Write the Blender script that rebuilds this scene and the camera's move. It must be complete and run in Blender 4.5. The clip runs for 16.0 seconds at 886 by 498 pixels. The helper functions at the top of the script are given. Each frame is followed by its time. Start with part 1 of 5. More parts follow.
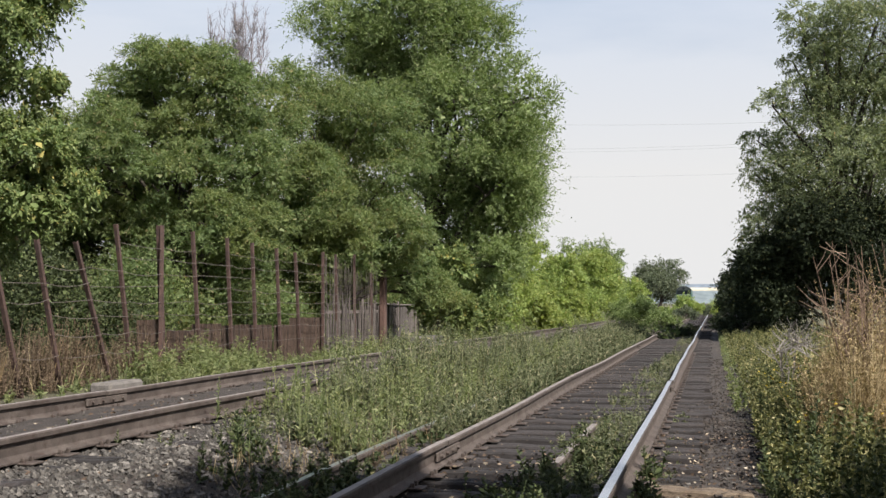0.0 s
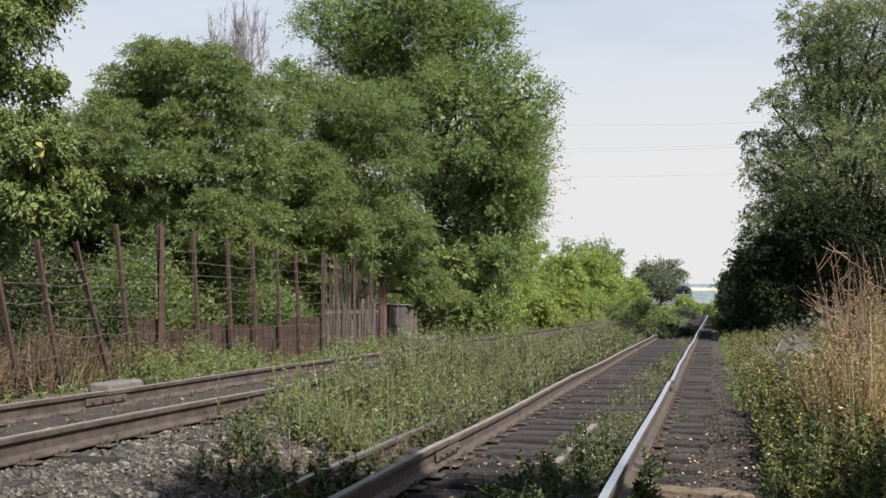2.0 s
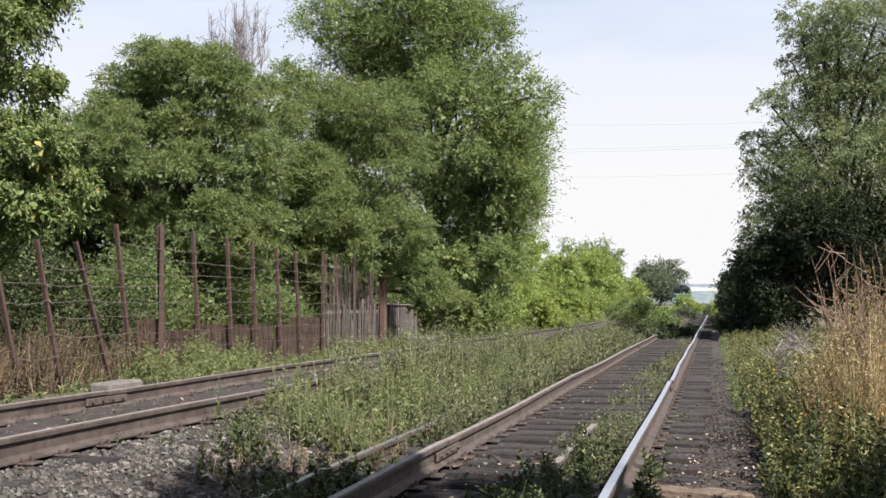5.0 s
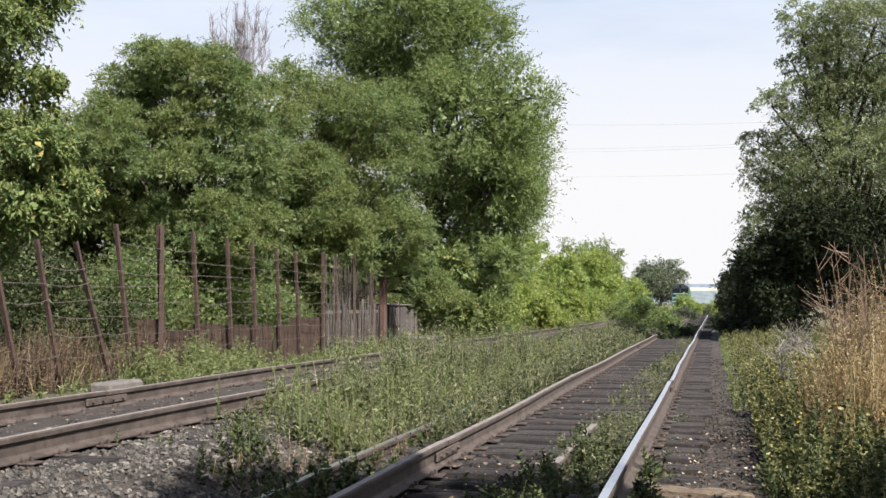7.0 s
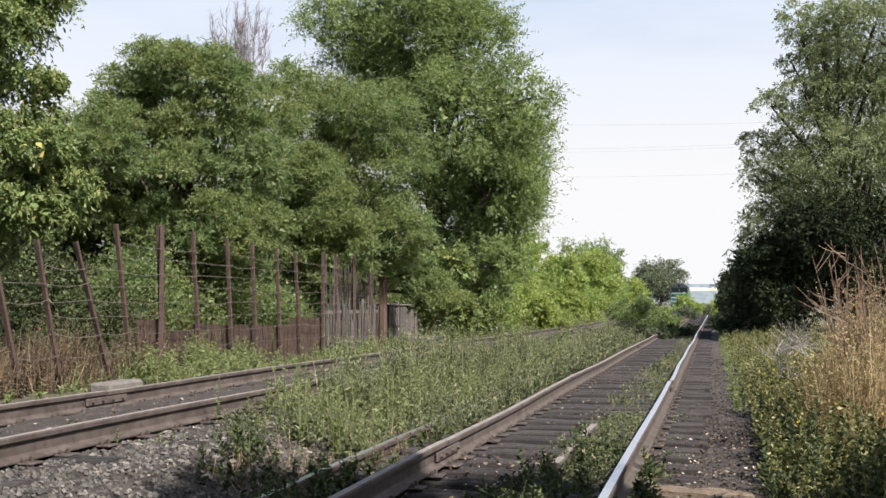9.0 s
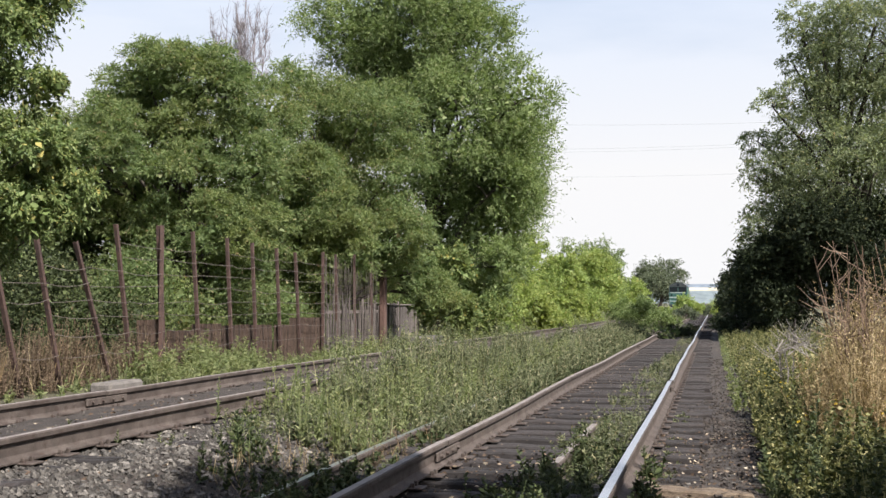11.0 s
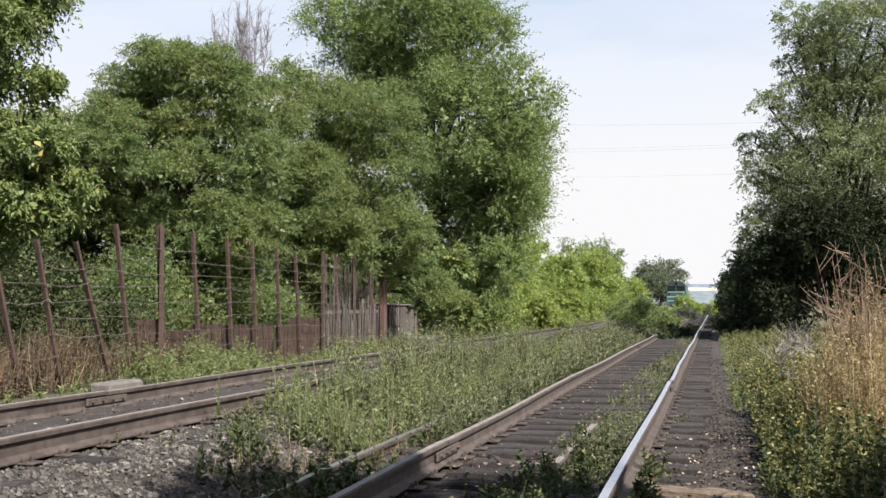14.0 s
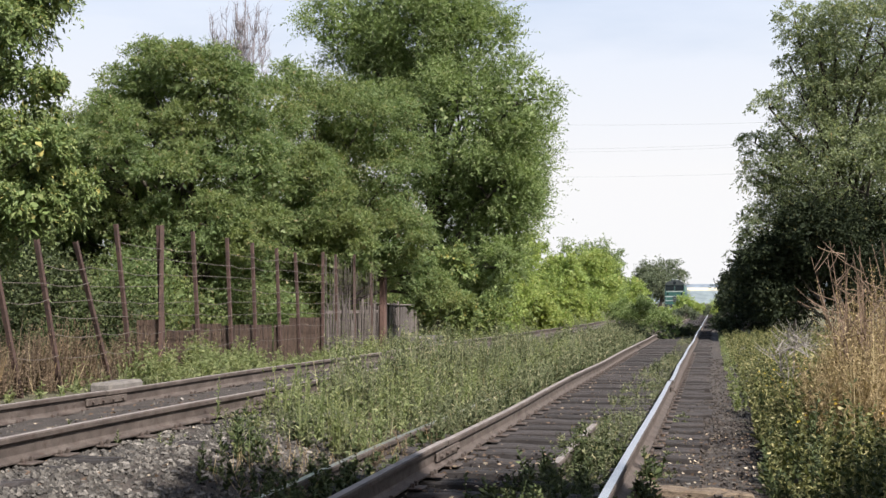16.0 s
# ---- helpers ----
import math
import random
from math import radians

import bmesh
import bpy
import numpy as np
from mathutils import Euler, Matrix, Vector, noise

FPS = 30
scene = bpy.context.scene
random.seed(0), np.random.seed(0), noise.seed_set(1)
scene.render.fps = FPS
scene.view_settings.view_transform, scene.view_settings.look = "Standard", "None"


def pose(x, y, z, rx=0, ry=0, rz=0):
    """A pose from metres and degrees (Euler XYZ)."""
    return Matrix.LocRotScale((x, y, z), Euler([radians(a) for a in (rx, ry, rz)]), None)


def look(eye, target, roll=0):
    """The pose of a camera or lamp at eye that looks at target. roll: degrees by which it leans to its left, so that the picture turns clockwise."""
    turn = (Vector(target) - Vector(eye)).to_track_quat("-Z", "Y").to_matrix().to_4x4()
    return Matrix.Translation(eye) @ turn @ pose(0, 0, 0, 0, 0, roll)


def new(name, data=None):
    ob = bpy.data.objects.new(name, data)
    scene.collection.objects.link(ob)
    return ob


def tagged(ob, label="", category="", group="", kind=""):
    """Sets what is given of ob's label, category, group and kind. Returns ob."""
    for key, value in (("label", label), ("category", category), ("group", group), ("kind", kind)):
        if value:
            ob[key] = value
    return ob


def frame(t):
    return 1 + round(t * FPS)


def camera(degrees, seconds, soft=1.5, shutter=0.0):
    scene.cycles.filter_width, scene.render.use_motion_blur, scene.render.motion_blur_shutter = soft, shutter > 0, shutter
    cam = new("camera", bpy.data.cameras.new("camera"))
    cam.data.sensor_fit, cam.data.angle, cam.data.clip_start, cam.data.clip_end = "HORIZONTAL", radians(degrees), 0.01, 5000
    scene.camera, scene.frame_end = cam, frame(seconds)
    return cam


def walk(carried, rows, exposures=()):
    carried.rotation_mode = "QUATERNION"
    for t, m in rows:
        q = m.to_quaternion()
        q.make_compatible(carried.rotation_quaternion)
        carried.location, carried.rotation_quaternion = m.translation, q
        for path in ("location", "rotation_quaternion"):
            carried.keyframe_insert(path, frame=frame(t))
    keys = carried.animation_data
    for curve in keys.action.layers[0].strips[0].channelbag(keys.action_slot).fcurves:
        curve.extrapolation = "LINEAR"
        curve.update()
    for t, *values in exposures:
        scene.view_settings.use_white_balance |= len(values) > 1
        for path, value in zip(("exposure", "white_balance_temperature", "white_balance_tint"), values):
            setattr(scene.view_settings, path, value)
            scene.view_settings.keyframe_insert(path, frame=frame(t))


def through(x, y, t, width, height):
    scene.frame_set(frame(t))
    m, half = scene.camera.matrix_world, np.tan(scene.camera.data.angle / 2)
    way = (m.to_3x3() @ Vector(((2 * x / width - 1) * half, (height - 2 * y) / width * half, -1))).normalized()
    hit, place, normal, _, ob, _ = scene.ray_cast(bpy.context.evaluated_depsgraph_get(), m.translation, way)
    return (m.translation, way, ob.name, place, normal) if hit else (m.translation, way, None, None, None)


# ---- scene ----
# Camera: on a stand beside the right-hand track, about 1.3 m above the sleepers
cam = camera(44.0, 16.0, soft=1.5)
STAND = pose(0, 0, 1.333, 92.98, 0, 13.8)
walk(cam, [(0.0, STAND), (16.0, STAND)], exposures=[(0.0, 0.82, 6500, 10), (2.0, 0.8, 6500, 10), (2.6, 1.04, 6430, 11), (16.0, 1.04, 6430, 11)])

# ---- light ----
SUN_ELEVATION, SUN_AZIMUTH = radians(47), radians(128)   # azimuth clockwise from +Y, the way of the rails
SUN_WAY = Vector((math.sin(SUN_AZIMUTH) * math.cos(SUN_ELEVATION), math.cos(SUN_AZIMUTH) * math.cos(SUN_ELEVATION), math.sin(SUN_ELEVATION)))
sun = new("sun", bpy.data.lights.new("sun", "SUN"))
sun.data.energy, sun.data.angle, sun.data.color = 5.0, radians(0.53), (1.0, 0.94, 0.87)
sun.matrix_world = look(SUN_WAY * 60, (0, 0, 0))


def build_world():
    w = bpy.data.worlds.new("sky")
    scene.world = w
    w.use_nodes = True
    nt = w.node_tree
    nt.nodes.clear()
    n, l = nt.nodes.new, nt.links.new
    out, bg, sky = n("ShaderNodeOutputWorld"), n("ShaderNodeBackground"), n("ShaderNodeTexSky")
    sky.sky_type, sky.sun_disc = "NISHITA", False
    sky.sun_elevation, sky.sun_rotation = SUN_ELEVATION, SUN_AZIMUTH
    sky.air_density, sky.dust_density, sky.ozone_density = 1.0, 2.2, 1.0
    co, sep = n("ShaderNodeTexCoord"), n("ShaderNodeSeparateXYZ")
    l(co.outputs["Generated"], sep.inputs[0])
    mp = n("ShaderNodeMapping")
    mp.inputs["Scale"].default_value = (2.2, 2.2, 9.0)
    l(co.outputs["Generated"], mp.inputs[0])
    cl = n("ShaderNodeTexNoise")
    cl.inputs["Scale"].default_value, cl.inputs["Detail"].default_value, cl.inputs["Roughness"].default_value = 1.6, 6, 0.55
    l(mp.outputs[0], cl.inputs["Vector"])
    cr = n("ShaderNodeMapRange")
    cr.inputs["From Min"].default_value, cr.inputs["From Max"].default_value = 0.4, 0.75
    l(cl.outputs["Fac"], cr.inputs["Value"])
    # thin cloud lies thicker towards the horizon
    low = n("ShaderNodeMapRange")
    low.inputs["From Min"].default_value, low.inputs["From Max"].default_value = 0.16, 0.6
    low.inputs["To Min"].default_value, low.inputs["To Max"].default_value = 1.0, 0.0
    l(sep.outputs["Z"], low.inputs["Value"])
    add = n("ShaderNodeMath")
    add.operation, add.use_clamp = "MULTIPLY_ADD", True
    add.inputs[1].default_value = 0.3
    l(cr.outputs[0], add.inputs[0])
    l(low.outputs[0], add.inputs[2])
    mix = n("ShaderNodeMix")
    mix.data_type = "RGBA"
    rise = n("ShaderNodeMapRange")
    rise.inputs["From Min"].default_value, rise.inputs["From Max"].default_value = 0.12, 0.28
    l(sep.outputs["Z"], rise.inputs["Value"])
    veil = n("ShaderNodeMix")
    veil.data_type = "RGBA"
    veil.inputs["A"].default_value, veil.inputs["B"].default_value = (5.85, 5.83, 5.83, 1), (4.75, 5.25, 6.1, 1)
    l(rise.outputs[0], veil.inputs["Factor"])
    l(veil.outputs["Result"], mix.inputs["B"])
    l(add.outputs[0], mix.inputs["Factor"])
    l(sky.outputs[0], mix.inputs["A"])
    l(mix.outputs["Result"], bg.inputs["Color"])
    bg.inputs["Strength"].default_value = 0.08
    l(bg.outputs[0], out.inputs[0])


build_world()


# ---- materials ----
def nodes_of(name):
    m = bpy.data.materials.new(name)
    m.use_nodes = True
    nt = m.node_tree
    return m, nt, nt.nodes["Principled BSDF"]


def noise_node(nt, scale, detail=5, rough=0.6, stretch=None, coord="Object"):
    co, t = nt.nodes.new("ShaderNodeTexCoord"), nt.nodes.new("ShaderNodeTexNoise")
    t.inputs["Scale"].default_value, t.inputs["Detail"].default_value, t.inputs["Roughness"].default_value = scale, detail, rough
    src = co.outputs[coord]
    if stretch:
        mp = nt.nodes.new("ShaderNodeMapping")
        mp.inputs["Scale"].default_value = stretch
        nt.links.new(src, mp.inputs[0])
        src = mp.outputs[0]
    nt.links.new(src, t.inputs["Vector"])
    return t


def ramp_node(nt, src, stops):
    r = nt.nodes.new("ShaderNodeValToRGB")
    e = r.color_ramp.elements
    while len(e) < len(stops):
        e.new(0.5)
    for el, (p, c) in zip(e, stops):
        el.position, el.color = p, (*c, 1)
    nt.links.new(src, r.inputs[0])
    return r


def blend(nt, fac, a, b, kind="MIX"):
    m = nt.nodes.new("ShaderNodeMix")
    m.data_type, m.blend_type = "RGBA", kind
    for key, v in (("Factor", fac), ("A", a), ("B", b)):
        if isinstance(v, bpy.types.NodeSocket):
            nt.links.new(v, m.inputs[key])
        elif key == "Factor":
            m.inputs[key].default_value = v
        else:
            m.inputs[key].default_value = (*v, 1)
    return m.outputs["Result"]


def bump(nt, src, bsdf, strength, distance=0.01):
    b = nt.nodes.new("ShaderNodeBump")
    b.inputs["Strength"].default_value, b.inputs["Distance"].default_value = strength, distance
    nt.links.new(src, b.inputs["Height"])
    nt.links.new(b.outputs[0], bsdf.inputs["Normal"])


def surface(name, dark, light, scale=6, fine=60, rough=0.85, metal=0.0, relief=0.4, stain=None, vary=0.0, stretch=None, mixed=0.0):
    """A weathered opaque surface: broad patches, fine grain, stains and relief; vary, mixed: brightness spread from thing to thing and from stone to stone."""
    m, nt, bsdf = nodes_of(name)
    big, small = noise_node(nt, scale, 6, 0.65, stretch), noise_node(nt, fine, 4, 0.7, stretch)
    col = ramp_node(nt, big.outputs["Fac"], [(0.32, dark), (0.68, light)]).outputs[0]
    grain = ramp_node(nt, small.outputs["Fac"], [(0.3, (0.45,) * 3), (0.7, (1.3,) * 3)]).outputs[0]
    col = blend(nt, 0.75, col, grain, "MULTIPLY")
    if stain:
        spots = noise_node(nt, scale * 2.7, 8, 0.7)
        f = ramp_node(nt, spots.outputs["Fac"], [(0.52, (0, 0, 0)), (0.66, (1, 1, 1))]).outputs[0]
        col = blend(nt, f, col, stain)
    if vary:
        info = nt.nodes.new("ShaderNodeObjectInfo")
        v = ramp_node(nt, info.outputs["Random"], [(0.0, (1 - vary,) * 3), (1.0, (1 + vary,) * 3)]).outputs[0]
        col = blend(nt, 1.0, col, v, "MULTIPLY")
    if mixed:
        geo = nt.nodes.new("ShaderNodeNewGeometry")
        v = ramp_node(nt, geo.outputs["Random Per Island"], [(0.0, (1 - mixed,) * 3), (0.8, (1,) * 3), (1.0, (1 + mixed,) * 3)]).outputs[0]
        col = blend(nt, 1.0, col, v, "MULTIPLY")
    nt.links.new(col, bsdf.inputs["Base Color"])
    bsdf.inputs["Roughness"].default_value, bsdf.inputs["Metallic"].default_value = rough, metal
    bump(nt, small.outputs["Fac"], bsdf, relief)
    return m


def leafy(name, stops, patch=0.7, tint=(0.75, 0.8, 0.5), through=0.3, rough=0.5):
    """Foliage: each leaf has its own shade, patches of the crown lean to another tint, and light passes through."""
    m, nt, bsdf = nodes_of(name)
    geo = nt.nodes.new("ShaderNodeNewGeometry")
    col = ramp_node(nt, geo.outputs["Random Per Island"], stops).outputs[0]
    big = noise_node(nt, patch, 3, 0.55)
    f = ramp_node(nt, big.outputs["Fac"], [(0.40, (0, 0, 0)), (0.64, (1, 1, 1))]).outputs[0]
    col = blend(nt, f, col, blend(nt, 1.0, col, tint, "MULTIPLY"))
    nt.links.new(col, bsdf.inputs["Base Color"])
    bsdf.inputs["Roughness"].default_value = rough
    bsdf.inputs["Specular IOR Level"].default_value = 0.2
    tr, mx = nt.nodes.new("ShaderNodeBsdfTranslucent"), nt.nodes.new("ShaderNodeMixShader")
    nt.links.new(blend(nt, 1.0, col, (1.18, 1.22, 0.72), "MULTIPLY"), tr.inputs["Color"])
    mx.inputs[0].default_value = through
    nt.links.new(bsdf.outputs[0], mx.inputs[1])
    nt.links.new(tr.outputs[0], mx.inputs[2])
    nt.links.new(mx.outputs[0], nt.nodes["Material Output"].inputs[0])
    return m


def ground_material():
    m, nt, bsdf = nodes_of("earth_and_gravel")
    big, mid, small = noise_node(nt, 0.5, 5), noise_node(nt, 5, 6, 0.7), noise_node(nt, 55, 4, 0.7)
    earth = ramp_node(nt, mid.outputs["Fac"], [(0.3, (0.024, 0.019, 0.017)), (0.55, (0.05, 0.041, 0.035)), (0.75, (0.11, 0.09, 0.07))]).outputs[0]
    grass = ramp_node(nt, small.outputs["Fac"], [(0.3, (0.05, 0.05, 0.025)), (0.7, (0.12, 0.115, 0.06))]).outputs[0]
    co, sep = nt.nodes.new("ShaderNodeTexCoord"), nt.nodes.new("ShaderNodeSeparateXYZ")
    nt.links.new(co.outputs["Object"], sep.inputs[0])
    # open turf away from the ballast bed, on both sides and far off
    away = nt.nodes.new("ShaderNodeMath")
    away.operation = "ABSOLUTE"
    shift = nt.nodes.new("ShaderNodeMath")
    shift.operation = "ADD"
    shift.inputs[1].default_value = 3.4
    nt.links.new(sep.outputs["X"], shift.inputs[0])
    nt.links.new(shift.outputs[0], away.inputs[0])
    wob = nt.nodes.new("ShaderNodeMath")
    wob.operation = "MULTIPLY_ADD"
    wob.inputs[1].default_value = 1.6
    nt.links.new(big.outputs["Fac"], wob.inputs[0])
    nt.links.new(away.outputs[0], wob.inputs[2])
    edge = nt.nodes.new("ShaderNodeMapRange")
    edge.inputs["From Min"].default_value, edge.inputs["From Max"].default_value = 4.4, 5.6
    nt.links.new(wob.outputs[0], edge.inputs["Value"])
    col = blend(nt, edge.outputs[0], earth, grass)
    grain = ramp_node(nt, small.outputs["Fac"], [(0.3, (0.5,) * 3), (0.7, (1.35,) * 3)]).outputs[0]
    col = blend(nt, 0.8, col, grain, "MULTIPLY")
    nt.links.new(col, bsdf.inputs["Base Color"])
    bsdf.inputs["Roughness"].default_value = 0.95
    bump(nt, small.outputs["Fac"], bsdf, 0.8, 0.03)
    return m


def glass_material():
    m, nt, bsdf = nodes_of("dark_glass")
    bsdf.inputs["Base Color"].default_value = (0.012, 0.016, 0.02, 1)
    bsdf.inputs["Roughness"].default_value = 0.08
    return m


EARTH = ground_material()
SLEEPER_WOOD = surface("grey_sleeper_wood", (0.016, 0.0135, 0.013), (0.054, 0.047, 0.046), 3, 40, 0.9, 0, 0.8, (0.03, 0.024, 0.021), 0.4, (0.6, 9, 4))
RUST_RAIL = surface("rusted_rail_steel", (0.05, 0.038, 0.032), (0.12, 0.098, 0.084), 4, 90, 0.75, 0.15, 0.3, (0.05, 0.033, 0.027))
DULL_HEAD = surface("dull_rail_head", (0.17, 0.145, 0.132), (0.3, 0.265, 0.245), 5, 120, 0.65, 0.15, 0.15)
BRIGHT_HEAD = surface("polished_rail_head", (0.62, 0.64, 0.68), (0.80, 0.81, 0.84), 3, 150, 0.3, 0.9, 0.05)
STONE = surface("ballast_stone", (0.026, 0.023, 0.02), (0.235, 0.215, 0.19), 13, 70, 0.9, 0, 0.5, None, 0.35, None, 0.6)
DIRT_CLOD = surface("brown_earth_clod", (0.022, 0.017, 0.014), (0.1, 0.08, 0.066), 13, 70, 0.95, 0, 0.5, None, 0.35, None, 0.6)
CONCRETE = surface("old_concrete", (0.1, 0.09, 0.083), (0.18, 0.165, 0.15), 5, 60, 0.95, 0, 0.6, (0.12, 0.11, 0.09))
POST_RUST = surface("rusted_post_steel", (0.048, 0.03, 0.025), (0.112, 0.066, 0.053), 6, 80, 0.85, 0.1, 0.4, (0.045, 0.03, 0.03))
SHEET_RUST = surface("rusted_sheet", (0.075, 0.05, 0.038), (0.15, 0.10, 0.075), 2.5, 50, 0.9, 0.05, 0.4, (0.05, 0.036, 0.03), 0.15)
WIRE = surface("weathered_wire", (0.11, 0.09, 0.08), (0.22, 0.19, 0.17), 20, 90, 0.7, 0.3, 0.1)
GREY_PLANK = surface("grey_weathered_plank", (0.07, 0.058, 0.052), (0.17, 0.148, 0.136), 4, 50, 0.95, 0, 0.7, (0.075, 0.06, 0.055), 0.35, (7, 7, 0.7))
BARK = surface("dark_bark", (0.03, 0.025, 0.02), (0.085, 0.07, 0.055), 7, 50, 0.95, 0, 0.9)
TWIG_GREY = surface("grey_twig", (0.12, 0.105, 0.11), (0.25, 0.22, 0.225), 7, 50, 0.95, 0, 0.4)
DRY_STALK = surface("dry_brown_stalk", (0.11, 0.07, 0.045), (0.26, 0.185, 0.13), 9, 60, 0.9, 0, 0.3)
DEAD_WOOD = surface("bleached_dead_wood", (0.17, 0.15, 0.135), (0.36, 0.33, 0.31), 7, 50, 0.95, 0, 0.5)
G_BIG = leafy("willow_leaf", [(0.0, (0.1, 0.14, 0.05)), (0.5, (0.17, 0.23, 0.085)), (0.9, (0.25, 0.31, 0.13)), (1.0, (0.34, 0.36, 0.2))], 0.45, (0.78, 0.8, 0.86), 0.4)
G_MID = leafy("mimosa_leaf", [(0.0, (0.09, 0.132, 0.056)), (0.5, (0.153, 0.212, 0.09)), (0.95, (0.222, 0.276, 0.127)), (1.0, (0.3, 0.25, 0.15))], 0.7, (1.04, 0.93, 0.82), 0.48)
G_NEAR = leafy("walnut_leaf", [(0.0, (0.08, 0.125, 0.045)), (0.6, (0.16, 0.215, 0.08)), (0.96, (0.24, 0.28, 0.12)), (1.0, (0.38, 0.32, 0.1))], 0.9, (0.9, 0.85, 0.75))
# hedge green darkened below true foliage to hold the hedge's shade
G_SHADED = leafy("shaded_hedge_leaf", [(0.0, (0.012, 0.019, 0.01)), (0.6, (0.026, 0.037, 0.017)), (0.97, (0.042, 0.054, 0.024)), (1.0, (0.1, 0.085, 0.03))], 0.5, (0.85, 0.85, 0.85), 0.1, 0.8)
G_RIGHT = leafy("acacia_leaf", [(0.0, (0.11, 0.135, 0.08)), (0.6, (0.215, 0.255, 0.15)), (0.97, (0.32, 0.355, 0.21)), (1.0, (0.44, 0.34, 0.18))], 0.5, (0.92, 0.92, 0.92), 0.5)
G_BRIGHT = leafy("sunny_shrub_leaf", [(0.0, (0.17, 0.235, 0.075)), (0.6, (0.28, 0.36, 0.125)), (0.96, (0.36, 0.43, 0.17)), (1.0, (0.45, 0.4, 0.15))], 0.5, (1.02, 0.93, 0.85), 0.5)
G_FAR = leafy("distant_leaf", [(0.0, (0.08, 0.1, 0.065)), (1.0, (0.18, 0.2, 0.13))], 0.3, (0.85, 0.9, 0.9))
WEED = leafy("weed_leaf", [(0.0, (0.048, 0.058, 0.032)), (0.5, (0.13, 0.15, 0.08)), (0.93, (0.235, 0.25, 0.145)), (1.0, (0.38, 0.34, 0.21))], 1.3, (0.95, 0.9, 0.9), 0.24, 0.6)
FRESH = leafy("fresh_weed_leaf", [(0.0, (0.1, 0.13, 0.055)), (0.6, (0.2, 0.24, 0.108)), (1.0, (0.32, 0.34, 0.18))], 1.3, (0.92, 0.88, 0.82), 0.4)
# dark weed green with shade of crowns and foreground put into it
DARK_SHADED_WEED = leafy("dark_shaded_weed_leaf", [(0.0, (0.026, 0.036, 0.015)), (0.6, (0.06, 0.08, 0.034)), (0.95, (0.11, 0.135, 0.056)), (1.0, (0.18, 0.16, 0.08))], 1.3, (0.9, 0.88, 0.9), 0.15, 0.6)
VERGE = leafy("yellowing_verge_leaf", [(0.0, (0.04, 0.048, 0.02)), (0.45, (0.13, 0.14, 0.06)), (0.85, (0.26, 0.25, 0.115)), (1.0, (0.46, 0.41, 0.22))], 2.2, (0.75, 0.78, 0.7), 0.32, 0.6)
STRAW = leafy("dry_straw", [(0.0, (0.15, 0.11, 0.065)), (0.6, (0.33, 0.25, 0.135)), (1.0, (0.54, 0.45, 0.28))], 1.5, (0.88, 0.85, 0.85), 0.25, 0.8)
LITTER = leafy("fallen_leaf", [(0.0, (0.07, 0.048, 0.036)), (0.7, (0.17, 0.12, 0.085)), (1.0, (0.5, 0.43, 0.33))], 2, (0.8, 0.8, 0.8), 0.1, 0.8)
DEAD_WEED = leafy("withered_brown_weed", [(0.0, (0.07, 0.05, 0.036)), (0.6, (0.14, 0.105, 0.075)), (1.0, (0.24, 0.19, 0.13))], 1.5, (0.95, 0.9, 0.85), 0.2, 0.85)
BLOSSOM = leafy("yellow_blossom", [(0.0, (0.550, 0.400, 0.030)), (1.0, (0.750, 0.600, 0.080))], 2, (1, 0.9, 0.8), 0.25)
LOCO_GREEN = surface("faded_green_paint", (0.01, 0.052, 0.045), (0.02, 0.095, 0.078), 1.5, 30, 0.5, 0, 0.1, (0.02, 0.045, 0.04))
LOCO_DARK = surface("sooty_dark_paint", (0.012, 0.02, 0.022), (0.035, 0.045, 0.045), 2, 30, 0.7, 0, 0.2)
LOCO_WHITE = surface("dirty_white_paint", (0.2, 0.25, 0.24), (0.34, 0.4, 0.37), 3, 30, 0.6, 0, 0.1)
GLASS = glass_material()
FIELD_PALE = surface("ripe_field", (0.42, 0.38, 0.28), (0.55, 0.5, 0.38), 0.004, 0.05, 1.0, 0, 0.0)
# distance haze is put into the blue of wood and ridge
WOOD_HAZE_BLUE = surface("hazed_distant_woodland", (0.11, 0.14, 0.155), (0.165, 0.2, 0.21), 0.01, 0.08, 1.0, 0, 0.0)
RIDGE_HAZE_BLUE = surface("hazed_ridge_wood", (0.13, 0.16, 0.2), (0.18, 0.22, 0.26), 0.004, 0.03, 1.0, 0, 0.0)


# ---- mesh helpers ----
def place(ob, parent, label):
    if parent:
        ob.parent = parent
    if label:
        ob["label"] = label
    return ob


def part(name, bm, material, parent=None, label="", smooth=False):
    me = bpy.data.meshes.new(name)
    bm.to_mesh(me)
    bm.free()
    for m in material if isinstance(material, (list, tuple)) else [material]:
        me.materials.append(m)
    if smooth:
        me.polygons.foreach_set("use_smooth", [True] * len(me.polygons))
    return place(new(name, me), parent, label)


def faces_mesh(name, verts, count, material):
    """A mesh of separate faces; verts: faces x corners x 3."""
    v = np.ascontiguousarray(verts, dtype=np.float32).reshape(-1, 3)
    n = len(v) // count
    me = bpy.data.meshes.new(name)
    me.vertices.add(len(v))
    me.vertices.foreach_set("co", v.ravel())
    me.loops.add(len(v))
    me.loops.foreach_set("vertex_index", np.arange(len(v), dtype=np.int32))
    me.polygons.add(n)
    me.polygons.foreach_set("loop_start", np.arange(0, len(v), count, dtype=np.int32))
    me.update(calc_edges=True)
    me.materials.append(material)
    return me


